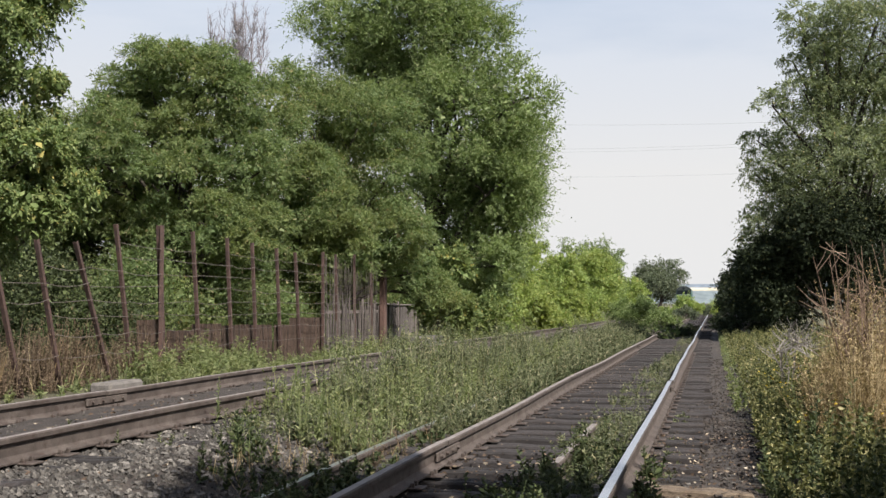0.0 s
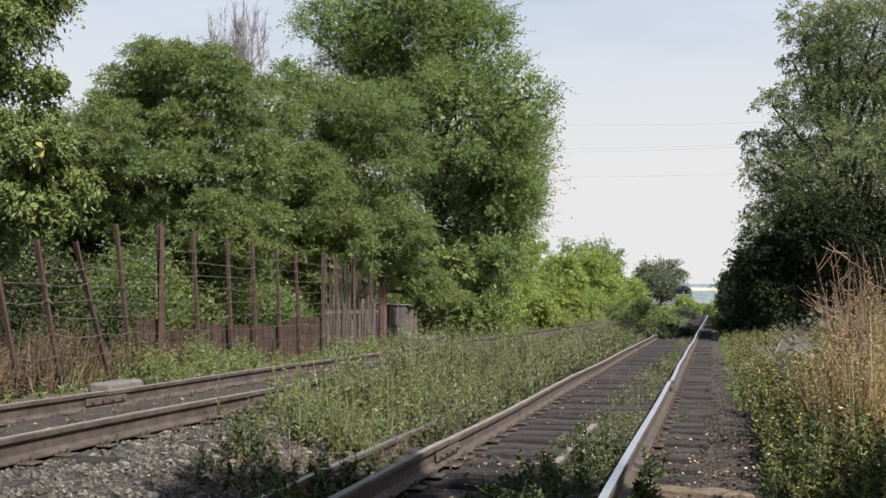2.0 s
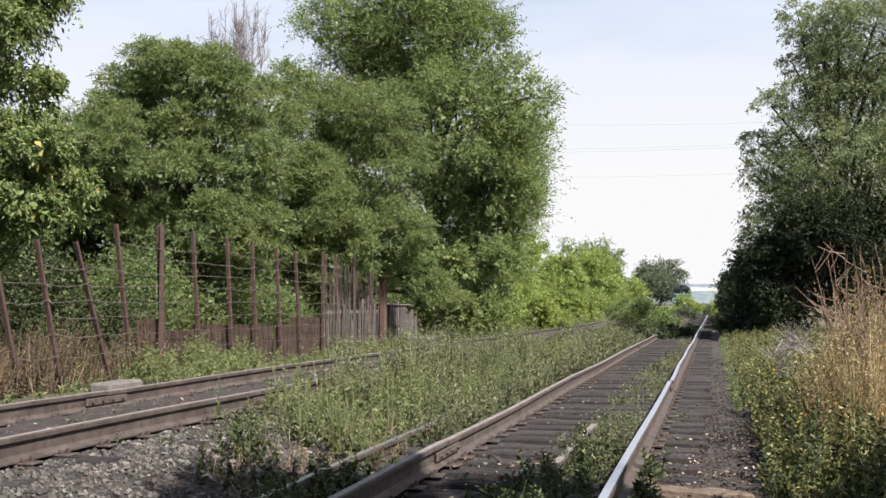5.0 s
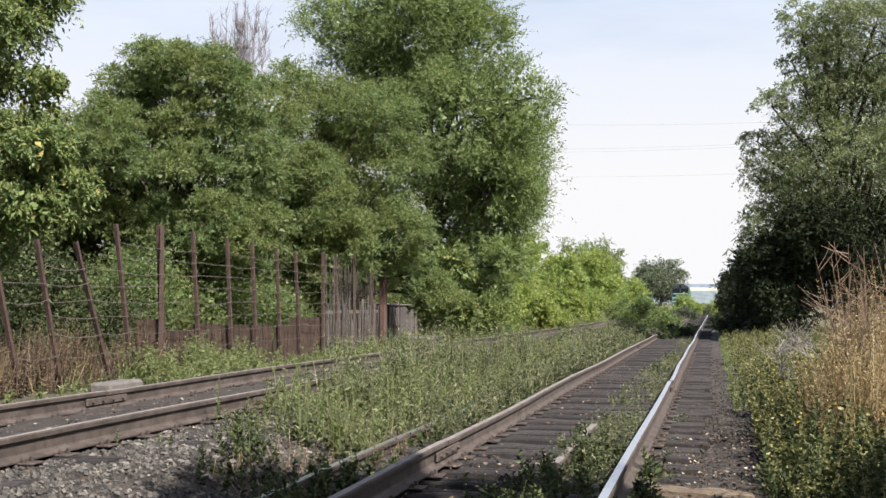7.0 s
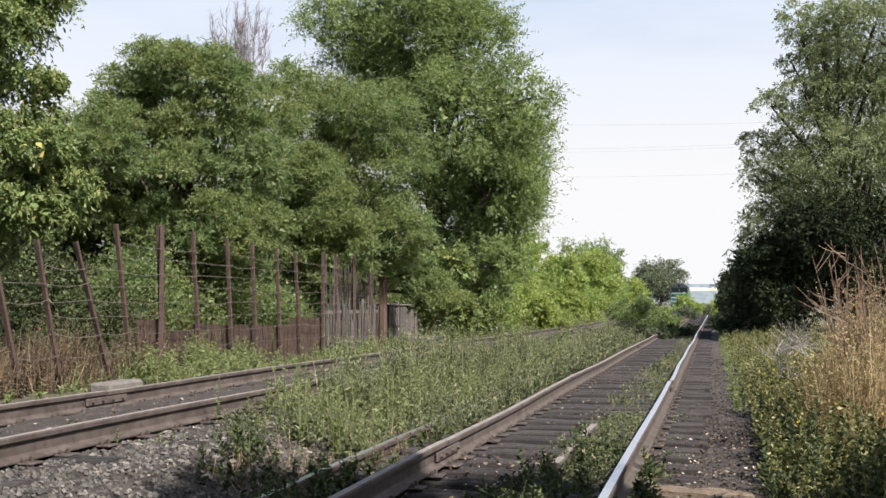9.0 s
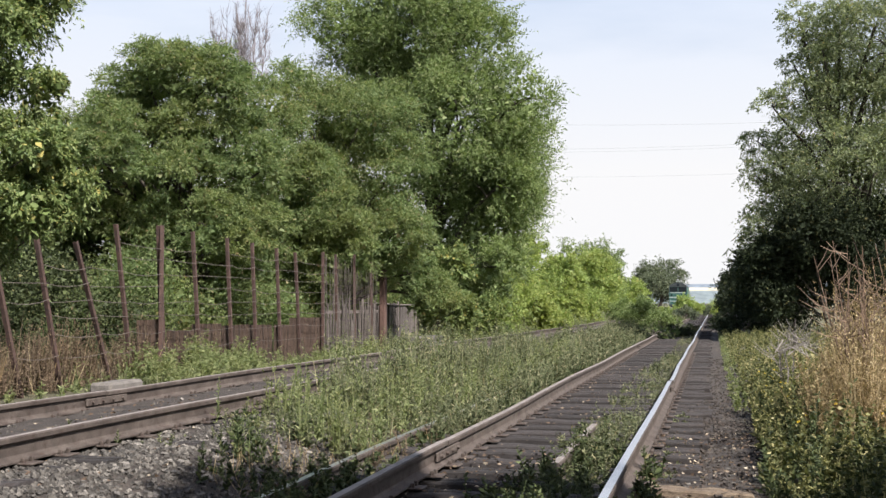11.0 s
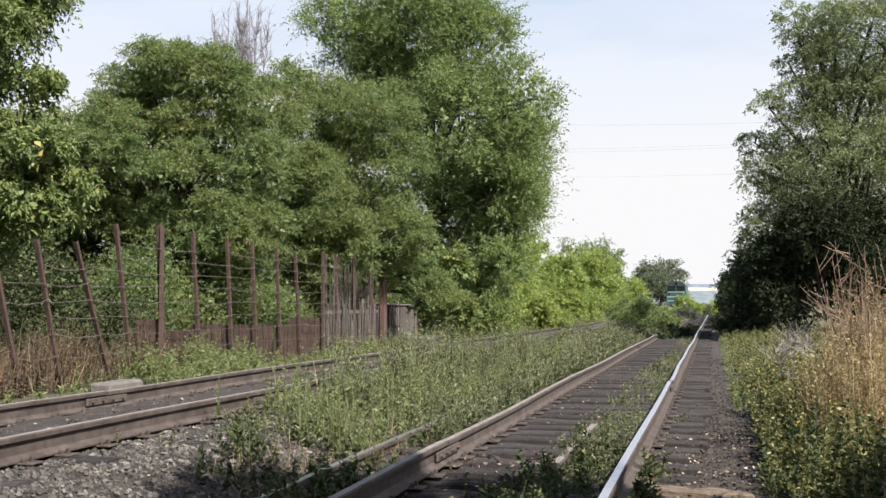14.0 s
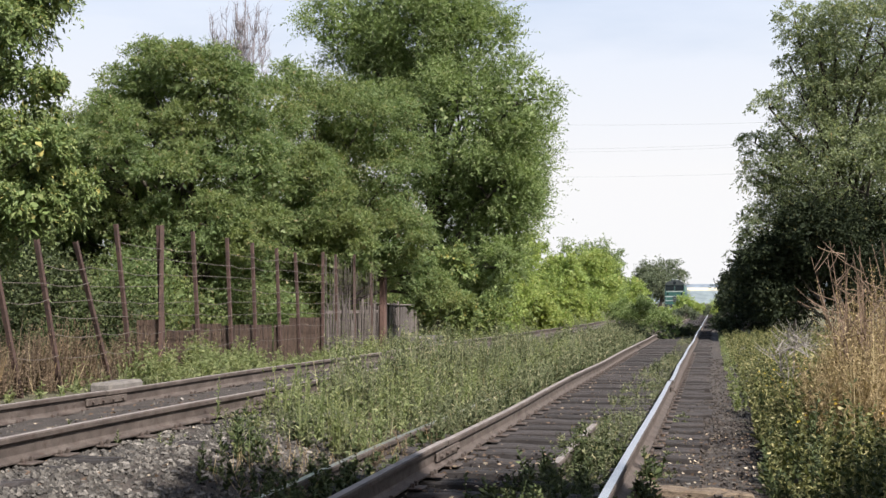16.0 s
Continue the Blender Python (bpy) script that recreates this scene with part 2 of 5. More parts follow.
def thing(name, label, category, at=(0, 0, 0), group="", kind=""):
    e = new(name)
    e.empty_display_size = 0.2
    e.location = at
    return tagged(e, label, category, group, kind)


def box(bm, size, m=None, bevel=0.0, mat=0):
    r = bmesh.ops.create_cube(bm, size=1, matrix=(m or Matrix()) @ Matrix.Diagonal((*size, 1)))
    fs = list({f for v in r["verts"] for f in v.link_faces})
    if bevel:
        es = list({e for f in fs for e in f.edges})
        fs = bmesh.ops.bevel(bm, geom=es, offset=bevel, segments=1, affect="EDGES", profile=0.6)["faces"] + [f for f in fs if f.is_valid]
    for f in fs:
        if f.is_valid:
            f.material_index = mat
    return r


def tube(bm, points, radii, sides=6):
    """A tapered limb along a line of points."""
    rings = []
    for i, p in enumerate(points):
        way = (points[min(i + 1, len(points) - 1)] - points[max(i - 1, 0)]).normalized()
        a = way.orthogonal().normalized()
        b = way.cross(a)
        rings.append([bm.verts.new(p + (a * math.cos(k * math.tau / sides) + b * math.sin(k * math.tau / sides)) * radii[i]) for k in range(sides)])
    for lo, hi in zip(rings, rings[1:]):
        off = min(range(sides), key=lambda s: (hi[s].co - lo[0].co).length)
        for k in range(sides):
            bm.faces.new((lo[k], lo[(k + 1) % sides], hi[(k + 1 + off) % sides], hi[(k + off) % sides]))
    bm.faces.new(rings[-1])


def unit(v):
    return v / np.maximum(np.linalg.norm(v, axis=-1, keepdims=True), 1e-6)


def leaf_faces(rng, base, way, length, width, fold=0.25):
    """Folded lozenge leaves from their bases along their ways."""
    side = unit(np.cross(way, unit(rng.normal(size=way.shape))))
    up = np.cross(side, way)
    l, w = length[:, None], width[:, None]
    mid = base + way * l * 0.45 + up * w * fold
    return np.stack([base, mid + side * w * 0.5, base + way * l, mid - side * w * 0.5], axis=1)


def sliver_faces(rng, base, way, length, width):
    """Small three-cornered leaves for the fine crowns farther off."""
    side = unit(np.cross(way, unit(rng.normal(size=way.shape)))) * width[:, None] * 0.5
    mid = base + way * length[:, None] * 0.3
    return np.stack([mid + side, base + way * length[:, None], mid - side], axis=1)


def ground_z(x, y):
    """Height of the ground: the left-hand bed lies about 0.24 m above the right-hand one."""
    x, y = np.asarray(x, float), np.asarray(y, float)
    s = np.clip((-3.15 - x) / 1.05, 0, 1)
    z = -0.075 + 0.285 * s * s * (3 - 2 * s)
    r = np.clip((x - 0.15) / 1.6, 0, 1)
    z = z + 0.19 * r * r * (3 - 2 * r)
    q = np.clip((-7.0 - x) / 2.0, 0, 1)
    z = z + 0.10 * q * q
    # packed earth fills the disused track up over its sleepers
    bed = np.clip((0.82 - np.abs(x + 5.53)) / 0.12, 0, 1)
    z = z + 0.052 * bed
    # hollows and washed-in earth between the rails
    silt = np.clip((0.7 - np.abs(x + 1.44)) / 0.2, 0, 1)
    z = z + silt * (-0.03 + 0.03 * np.sin(y * 0.7 + 0.6) * np.sin(x * 1.9 + y * 0.31))
    # trodden dirt lies between the sleepers outside the polished rail
    dirt = np.clip((0.5 - np.abs(x + 0.2)) / 0.25, 0, 1)
    z = z + dirt * (0.014 + 0.02 * np.sin(y * 0.9 + 1.0))
    return z + 0.012 * np.sin(x * 5.1 + y * 1.7) * np.sin(y * 3.3 - x * 1.3) + 0.010 * np.sin(x * 11.0 - y * 6.1)


# ---- the ground and the two tracks ----
def build_ground():
    xs = np.concatenate([-np.geomspace(1500, 14, 26), np.linspace(-13.5, 6, 140), np.geomspace(6.5, 1500, 26)])
    ys = np.concatenate([-np.geomspace(900, 3, 18), np.linspace(-2, 30, 230), np.geomspace(30.4, 1400, 90)])
    gx, gy = np.meshgrid(xs, ys)
    far = np.clip((np.hypot(gx, gy) - 250) / 1100, 0, 1)
    gz = ground_z(gx, gy) + 5.0 * far * far
    me = bpy.data.meshes.new("ground")
    v = np.stack([gx, gy, gz], axis=-1).reshape(-1, 3)
    nx, ny = len(xs), len(ys)
    i = (np.arange(ny - 1)[:, None] * nx + np.arange(nx - 1)[None, :]).ravel()
    me.from_pydata(v.tolist(), [], np.stack([i, i + 1, i + nx + 1, i + nx], axis=1).tolist())
    me.polygons.foreach_set("use_smooth", [True] * len(me.polygons))
    me.materials.append(EARTH)
    tagged(new("ground", me), "brown trackside earth with gravel and patchy turf", "ground", kind="structure")


build_ground()

RIGHT_X, LEFT_X, HALF, LEFT_Z = -1.443, -5.53, 0.797, 0.24
PROFILE = [(-0.075, 0.0), (-0.075, 0.012), (-0.022, 0.03), (-0.010, 0.045), (-0.009, 0.125), (-0.035, 0.14), (-0.0365, 0.17), (-0.028, 0.18)]
PROFILE = PROFILE + [(-a, b) for a, b in reversed(PROFILE)]


def rail_mesh(name, length, head, seed, wave=0.006, step=0.6):
    """A flat-bottomed rail along +Y from 0, a little out of true."""
    bm = bmesh.new()
    rings = []
    n = max(2, int(length / step))
    for k in range(n + 1):
        y = length * k / n
        dx, dz = wave * noise.noise((y * 0.21, seed, 0.3)), 0.8 * wave * noise.noise((y * 0.17, seed, 5.1))
        rings.append([bm.verts.new((a + dx, y, b + dz)) for a, b in PROFILE])
    m = len(PROFILE)
    for lo, hi in zip(rings, rings[1:]):
        for k in range(m):
            f = bm.faces.new((lo[k], hi[k], hi[(k + 1) % m], lo[(k + 1) % m]))
            f.material_index = 1 if k == 7 else 0
    bm.faces.new(rings[0])
    bm.faces.new(list(reversed(rings[-1])))
    bmesh.ops.recalc_face_normals(bm, faces=bm.faces[:])
    me = bpy.data.meshes.new(name)
    bm.to_mesh(me)
    bm.free()
    me.materials.append(RUST_RAIL)
    me.materials.append(head)
    return me


def fishplate_mesh():
    bm = bmesh.new()
    for s in (-1, 1):
        box(bm, (0.022, 0.8, 0.075), pose(s * 0.026, 0, 0.085), 0.006)
        for k in range(4):
            bmesh.ops.create_cone(bm, cap_ends=True, segments=6, radius1=0.018, radius2=0.016, depth=0.03, matrix=pose(s * 0.048, -0.3 + 0.2 * k, 0.085, 0, 90, 0))
    me = bpy.data.meshes.new("fishplate")
    bm.to_mesh(me)
    bm.free()
    me.materials.append(RUST_RAIL)
    return me


def sleeper_mesh(seed):
    """A cracked wooden sleeper with sagging worn edges."""
    r = random.Random(seed)
    bm = bmesh.new()
    n, w = 14, 0.115
    rings = []
    for k in range(n + 1):
        x = -1.375 + 2.75 * k / n + (r.uniform(-0.03, 0.03) if k in (0, n) else 0)
        e, t = r.uniform(-0.008, 0.008), r.uniform(-0.010, 0.003)
        groove = r.uniform(0.006, 0.022)
        c = r.uniform(-0.03, 0.03)
        rings.append([bm.verts.new(p) for p in ((x, -w + e, -0.16), (x, -w + e, -0.018 + t), (x, -w + 0.018 + e, t), (x, c - 0.012, t), (x, c, t - groove), (x, c + 0.012, t + 0.002), (x, w - 0.018, t), (x, w - e, -0.018 + t), (x, w - e, -0.16))])
    for lo, hi in zip(rings, rings[1:]):
        for k in range(8):
            bm.faces.new((lo[k], hi[k], hi[k + 1], lo[k + 1]))
    bm.faces.new(rings[0])
    bm.faces.new(list(reversed(rings[-1])))
    bmesh.ops.recalc_face_normals(bm, faces=bm.faces[:])
    me = bpy.data.meshes.new("sleeper")
    bm.to_mesh(me)
    bm.free()
    me.materials.append(SLEEPER_WOOD)
    return me


def spike_plate_mesh():
    bm = bmesh.new()
    box(bm, (0.36, 0.16, 0.014), pose(0, 0, 0.006), 0.003)
    for sx, sy in ((-0.1, 0.05), (0.1, -0.05), (0.1, 0.05), (-0.1, -0.05)):
        box(bm, (0.03, 0.025, 0.04), pose(sx, sy, 0.028), 0.005)
    me = bpy.data.meshes.new("tie_plate")
    bm.to_mesh(me)
    bm.free()
    me.materials.append(RUST_RAIL)
    return me


SLEEPERS = [sleeper_mesh(k) for k in range(7)]
PLATE, FISH = spike_plate_mesh(), fishplate_mesh()


def build_track(name, x, z, heads, joints, label, near, far, seed):
    track = thing(name, label, "railway track", (x, 0, z), kind="structure")
    r = random.Random(seed)
    # rails in welded lengths between joints
    for s, head, first in zip((-1, 1), heads, joints):
        cuts = [-6.0, first]
        while cuts[-1] < 260:
            cuts.append(min(cuts[-1] + 25.0, 261.0))
        for a, b in zip(cuts, cuts[1:]):
            o = place(new("rail", rail_mesh("rail", b - a - 0.012, head, seed + s + a, 0.03)), track, "")
            o.location = (s * HALF, a, 0.006)
            if a > 0 and a < 90:
                f = place(new("fishplate", FISH), track, "")
                f.location = (s * HALF, a - 0.006, 0.006)
    y, k = -3.0, 0
    while y < near:
        o = place(new("sleeper", SLEEPERS[r.randrange(7)]), track, "")
        o.location = (r.uniform(-0.06, 0.06), y + r.uniform(-0.08, 0.08), r.uniform(-0.03, 0.0))
        o.rotation_euler = (r.uniform(-0.02, 0.02), r.uniform(-0.008, 0.008), r.uniform(-0.045, 0.045))
        if 4 < y < 32:
            for s in (-1, 1):
                p = place(new("tie_plate", PLATE), track, "")
                p.location = (s * HALF, o.location.y, 0.0)
        y += 0.57
        k += 1
    # the far sleepers, joined
    bm = bmesh.new()
    while y < far:
        box(bm, (2.75, 0.23, 0.16), pose(r.uniform(-0.05, 0.05), y, -0.085 + r.uniform(-0.01, 0.005), 0, 0, r.uniform(-1, 1)))
        y += 0.57
    tagged(part("distant_sleepers", bm, SLEEPER_WOOD, track), kind="stuff")
    return track


build_track("track_right", RIGHT_X, 0.0, (DULL_HEAD, BRIGHT_HEAD), (9.2, 17.3), "straight railway track, one polished and one rusty rail on wooden sleepers", 62, 240, 3)
build_track("track_left", LEFT_X, LEFT_Z, (DULL_HEAD, DULL_HEAD), (10.6, 11.2), "rusty disused railway track on a raised bed", 42, 240, 8)


def spare_rail(label, x, y0, length, z, head, seed, turn=0.0, roll=0.0):
    o = new("loose_rail", rail_mesh("loose_rail", length, head, seed, 0.03))
    o.matrix_basis = pose(x, y0, z, 0, roll, turn)
    tagged(o, label, "rail")


spare_rail("old spare rail half buried in weeds beside the track", -3.02, 4.5, 12.5, -0.135, BRIGHT_HEAD, 21.0)
spare_rail("rusty check rail lying on the sleepers between weeds", -1.215, 8.6, 2.9, -0.07, DULL_HEAD, 33.0)


# ---- ballast stones ----
CUBE = np.array([(-1, -1, -1), (1, -1, -1), (1, 1, -1), (-1, 1, -1), (-1, -1, 1), (1, -1, 1), (1, 1, 1), (-1, 1, 1)], float)
SIDES = np.array([(0, 3, 2, 1), (4, 5, 6, 7), (0, 1, 5, 4), (1, 2, 6, 5), (2, 3, 7, 6), (3, 0, 4, 7)])


def turns(rng, n):
    q = unit(rng.normal(size=(n, 4)))
    w, x, y, z = q.T
    return np.stack([1 - 2 * (y * y + z * z), 2 * (x * y - w * z), 2 * (x * z + w * y), 2 * (x * y + w * z), 1 - 2 * (x * x + z * z), 2 * (y * z - w * x), 2 * (x * z - w * y), 2 * (y * z + w * x), 1 - 2 * (x * x + y * y)], axis=1).reshape(n, 3, 3)


def scatter_stones(rng, x, y, size):
    n = len(x)
    v = CUBE[None] * rng.uniform(0.55, 1.0, (n, 8, 3)) * (size[:, None, None] * rng.uniform(0.6, 1.1, (n, 1, 3)))
    v = np.einsum("nij,nkj->nki", turns(rng, n), v)
    v += np.stack([x, y, ground_z(x, y) + size * 0.25], axis=1)[:, None, :]
    return v[:, SIDES]


def build_ballast():
    rng = np.random.default_rng(5)
    bed = thing("ballast", "grey crushed-stone ballast around the rails", "ballast", kind="structure")
    spread = [(-4.9, -3.0, 5.2, 13, 11000), (-6.2, -4.85, 5.5, 22, 150), (-7.4, -6.3, 6, 24, 1500), (-3.0, -2.3, 5.5, 12, 700), (-2.2, -0.75, 5.5, 20, 500), (-0.6, 0.5, 5.5, 22, 500), (-5, -2.3, 13, 30, 1000)]
    quads = []
    for x0, x1, y0, y1, n in spread:
        x, y = rng.uniform(x0, x1, n), y0 + (y1 - y0) * rng.uniform(0, 1, n) ** 1.5
        quads.append(scatter_stones(rng, x, y, rng.uniform(0.007, 0.024, n) * np.where(x < -3, 1.0, 0.85)))
    o = new("gravel", faces_mesh("gravel", np.concatenate(quads), 4, STONE))
    tagged(place(o, bed, "small grey and brown stones"), kind="stuff")
    quads = []
    for x0, x1, y0, y1, n in ((-2.2, -0.75, 5.5, 20, 2600), (-0.6, 0.5, 5.5, 14, 2000), (-0.6, 0.5, 12, 30, 2200), (-3.4, -2.3, 5.5, 11, 1500)):
        x, y = rng.uniform(x0, x1, n), y0 + (y1 - y0) * rng.uniform(0, 1, n) ** 1.3
        quads.append(scatter_stones(rng, x, y, rng.uniform(0.006, 0.022, n)))
    o = new("gravel", faces_mesh("gravel", np.concatenate(quads), 4, DIRT_CLOD))
    tagged(place(o, bed, "brown crumbs of earth and slag"), kind="stuff")
    # the larger stones, each on its own
    shapes = []
    for k in range(8):
        bm = bmesh.new()
        bmesh.ops.create_icosphere(bm, subdivisions=1, radius=1)
        for v in bm.verts:
            v.co *= 0.75 + 0.5 * noise.noise(v.co * 1.3 + Vector((k * 7.1, 0, 0)))
        me = bpy.data.meshes.new("stone")
        bm.to_mesh(me)
        bm.free()
        me.materials.append(STONE)
        shapes.append(me)
    for k in range(260):
        x, y = (rng.uniform(-4.75, -3.2), rng.uniform(5.6, 10.5)) if k < 190 else (rng.uniform(-0.5, 0.45), rng.uniform(6.5, 13))
        o = place(new("stone", shapes[k % 8]), bed, "")
        s = rng.uniform(0.02, 0.05) * (1 if k < 190 else 0.6)
        o.location, o.scale = (x, y, float(ground_z(x, y)) + s * 0.3), (s, s * rng.uniform(0.7, 1.2), s * rng.uniform(0.5, 0.8))
        o.rotation_euler = (rng.uniform(-0.4, 0.4), rng.uniform(-0.4, 0.4), rng.uniform(0, 6))


build_ballast()


# ---- far country ----
def ridge(name, y, top, bottom, material, label, seed, rough=2.0):
    bm = bmesh.new()
    prev = None
    for k in range(90):
        x = -1500 + 3000 * k / 89
        h = top + rough * noise.noise((x * 0.004, seed, 0)) + 0.3 * rough * noise.noise((x * 0.03, seed, 2))
        row = [bm.verts.new((x, y - 40, bottom)), bm.verts.new((x, y, h)), bm.verts.new((x, y + 60, bottom - 5))]
        if prev:
            for i in range(2):
                bm.faces.new((prev[i], row[i], row[i + 1], prev[i + 1]))
        prev = row
    tagged(part(name, bm, material), label, "distant hills", kind="structure")


ridge("backdrop_wood", 1250, 18.5, -2, WOOD_HAZE_BLUE, "blue-green woodland in the distance, haze put into its colour", 1.0)
ridge("backdrop_field", 1500, 25.8, 2, FIELD_PALE, "pale ripe field on a distant slope", 2.0, 1.0)
ridge("backdrop_ridge", 1750, 35.5, 4, RIDGE_HAZE_BLUE, "wooded ridge on the horizon, haze put into its bluish colour", 3.0, 2.5)


# ---- trees ----
def crown_faces(rng, lobes, count, leaf, slim=0.42, droop=0.35, reach=1.0, grip=(0.45, 0.95), core=5.0, fine=True, flat=1.0):
    """Leaves on twigs, twigs in clumps, clumps about the lobes of the crown: gaps and ragged outlines come of themselves."""
    L = np.array(lobes, float)
    share = L[:, 3] ** 2 / (L[:, 3] ** 2).sum()
    out = []
    for (cx, cy, cz, r), s in zip(L, share):
        n = int(count * s)
        clumps = int(16 + 15 * r)
        d = unit(rng.normal(size=(clumps, 3)))
        d[:, 2] = np.abs(d[:, 2]) * np.where(rng.random(clumps) < 0.72, 1, -1)
        centre = np.array((cx, cy, cz)) + d * r * rng.uniform(grip[0], grip[1], (clumps, 1))
        size = r * rng.uniform(0.20, 0.42, clumps)
        per = 14
        twigs = max(1, n // per)
        which = rng.integers(0, clumps, twigs)
        way = unit((d[which] * 0.75 + rng.normal(size=(twigs, 3)) * 0.75 + (0, 0, 0.25)) * (1, 1, flat))
        start = centre[which] + rng.normal(size=(twigs, 3)) * size[which, None] * (0.35 + 0.15 * (1 - flat), 0.35 + 0.15 * (1 - flat), 0.35 * flat)
        long = size[which] * rng.uniform(0.6, 1.5, twigs) * reach
        t = np.tile(np.linspace(0.1, 1.0, per), (twigs, 1)) + rng.uniform(-0.04, 0.04, (twigs, per))
        pos = start[:, None] + way[:, None] * (long[:, None] * t)[..., None]
        pos[..., 2] -= droop * long[:, None] * t * t
        lw = unit(way[:, None] * 0.7 + rng.normal(size=(twigs, per, 3)) * 0.7 - np.array((0, 0, droop)))
        m = twigs * per
        ln = leaf * rng.uniform(0.6, 1.3, m)
        out.append(sliver_faces(rng, pos.reshape(m, 3), lw.reshape(m, 3), ln, ln * slim) if fine else leaf_faces(rng, pos.reshape(m, 3), lw.reshape(m, 3), ln, ln * slim))
        # broad shaded leaves fill the heart of the lobe
        k = int(core * r * r / (leaf * leaf))
        q = np.array((cx, cy, cz)) + unit(rng.normal(size=(k, 3))) * r * 0.8 * rng.uniform(0, 1, (k, 1)) ** 0.5
        big = leaf * rng.uniform(1.3, 2.2, k)
        out.append((sliver_faces if fine else leaf_faces)(rng, q, unit(rng.normal(size=(k, 3))), big, big * 0.6))
    return np.concatenate(out)


def wood_bm(rng, base, lobes, girth, forks=3):
    """Trunk, limbs to the lobes and forks inside them."""
    bm = bmesh.new()
    L = [Vector(l[:3]) for l in lobes]
    top = max(L, key=lambda p: p.z)
    lean = Vector((base[0] * 0.35 + top.x * 0.65, base[1] * 0.35 + top.y * 0.65, top.z))
    spine = [Vector(base).lerp(lean, t) + Vector((rng.normal() * 0.12 * math.sin(t * 3.1), rng.normal() * 0.12 * math.sin(t * 3.1), 0)) for t in np.linspace(0, 0.95, 7)]
    spine[0].z -= 0.2
    tube(bm, spine, [girth * (1.25, 1.0, 0.85, 0.7, 0.5, 0.33, 0.15)[i] for i in range(7)], 8)
    for p, l in zip(L, lobes):
        k = max(1, min(5, int(6 * (p.z - base[2]) / (top.z - base[2] + 0.01) * 0.62)))
        a = spine[k]
        mid = a.lerp(p, 0.5) + Vector((rng.normal() * 0.1, rng.normal() * 0.1, 0.12 * (p - a).length))
        tube(bm, [a, a.lerp(mid, 0.5), mid, mid.lerp(p, 0.6), p], [girth * q for q in (0.5, 0.42, 0.34, 0.22, 0.1)], 5)
        for _ in range(forks):
            w = Vector(rng.normal(size=3)).normalized() * l[3] * 0.8
            w.z = abs(w.z) * 0.8
            s = mid.lerp(p, rng.uniform(0.2, 1))
            tube(bm, [s, s + w * 0.5 + Vector((0, 0, 0.1 * l[3])), s + w], [girth * 0.2, girth * 0.12, girth * 0.04], 4)
    return bm


def tree(name, label, category, base, lobes, count, leaf, material, girth, seed, slim=0.42, droop=0.35, reach=1.0, group="", bark=None, grip=(0.45, 0.95), core=5.0, fine=True, flat=1.0):
    rng = np.random.default_rng(seed)
    b = (base[0], base[1], float(ground_z(base[0], base[1])))
    local = [(l[0] - b[0], l[1] - b[1], l[2] - b[2], l[3]) for l in lobes]
    t = thing(name, label, category, b, group)
    part("trunk", wood_bm(rng, (0, 0, 0), local, girth), bark or BARK, t, "dark trunk with forking limbs", True)
    place(new("crown", faces_mesh("crown", crown_faces(rng, local, count, leaf, slim, droop, reach, grip, core, fine, flat), 3 if fine else 4, material)), t, "")
    return t


def spread(lobes, depth, seed, extra=0):
    """Gives the lobes of a crown their places along the line of the rails, and a back row."""
    r = random.Random(seed)
    out = [(x, y + r.uniform(-0.5, 0.5) * depth, z, s) for x, y, z, s in lobes]
    for _ in range(extra):
        x, y, z, s = r.choice(lobes)
        out.append((x + r.uniform(-0.6, 0.6), y + depth * r.uniform(0.5, 1.0), z * r.uniform(0.7, 0.95), s))
    return out


def at(y, rows):
    return [(x, y, z, r) for x, z, r in rows]


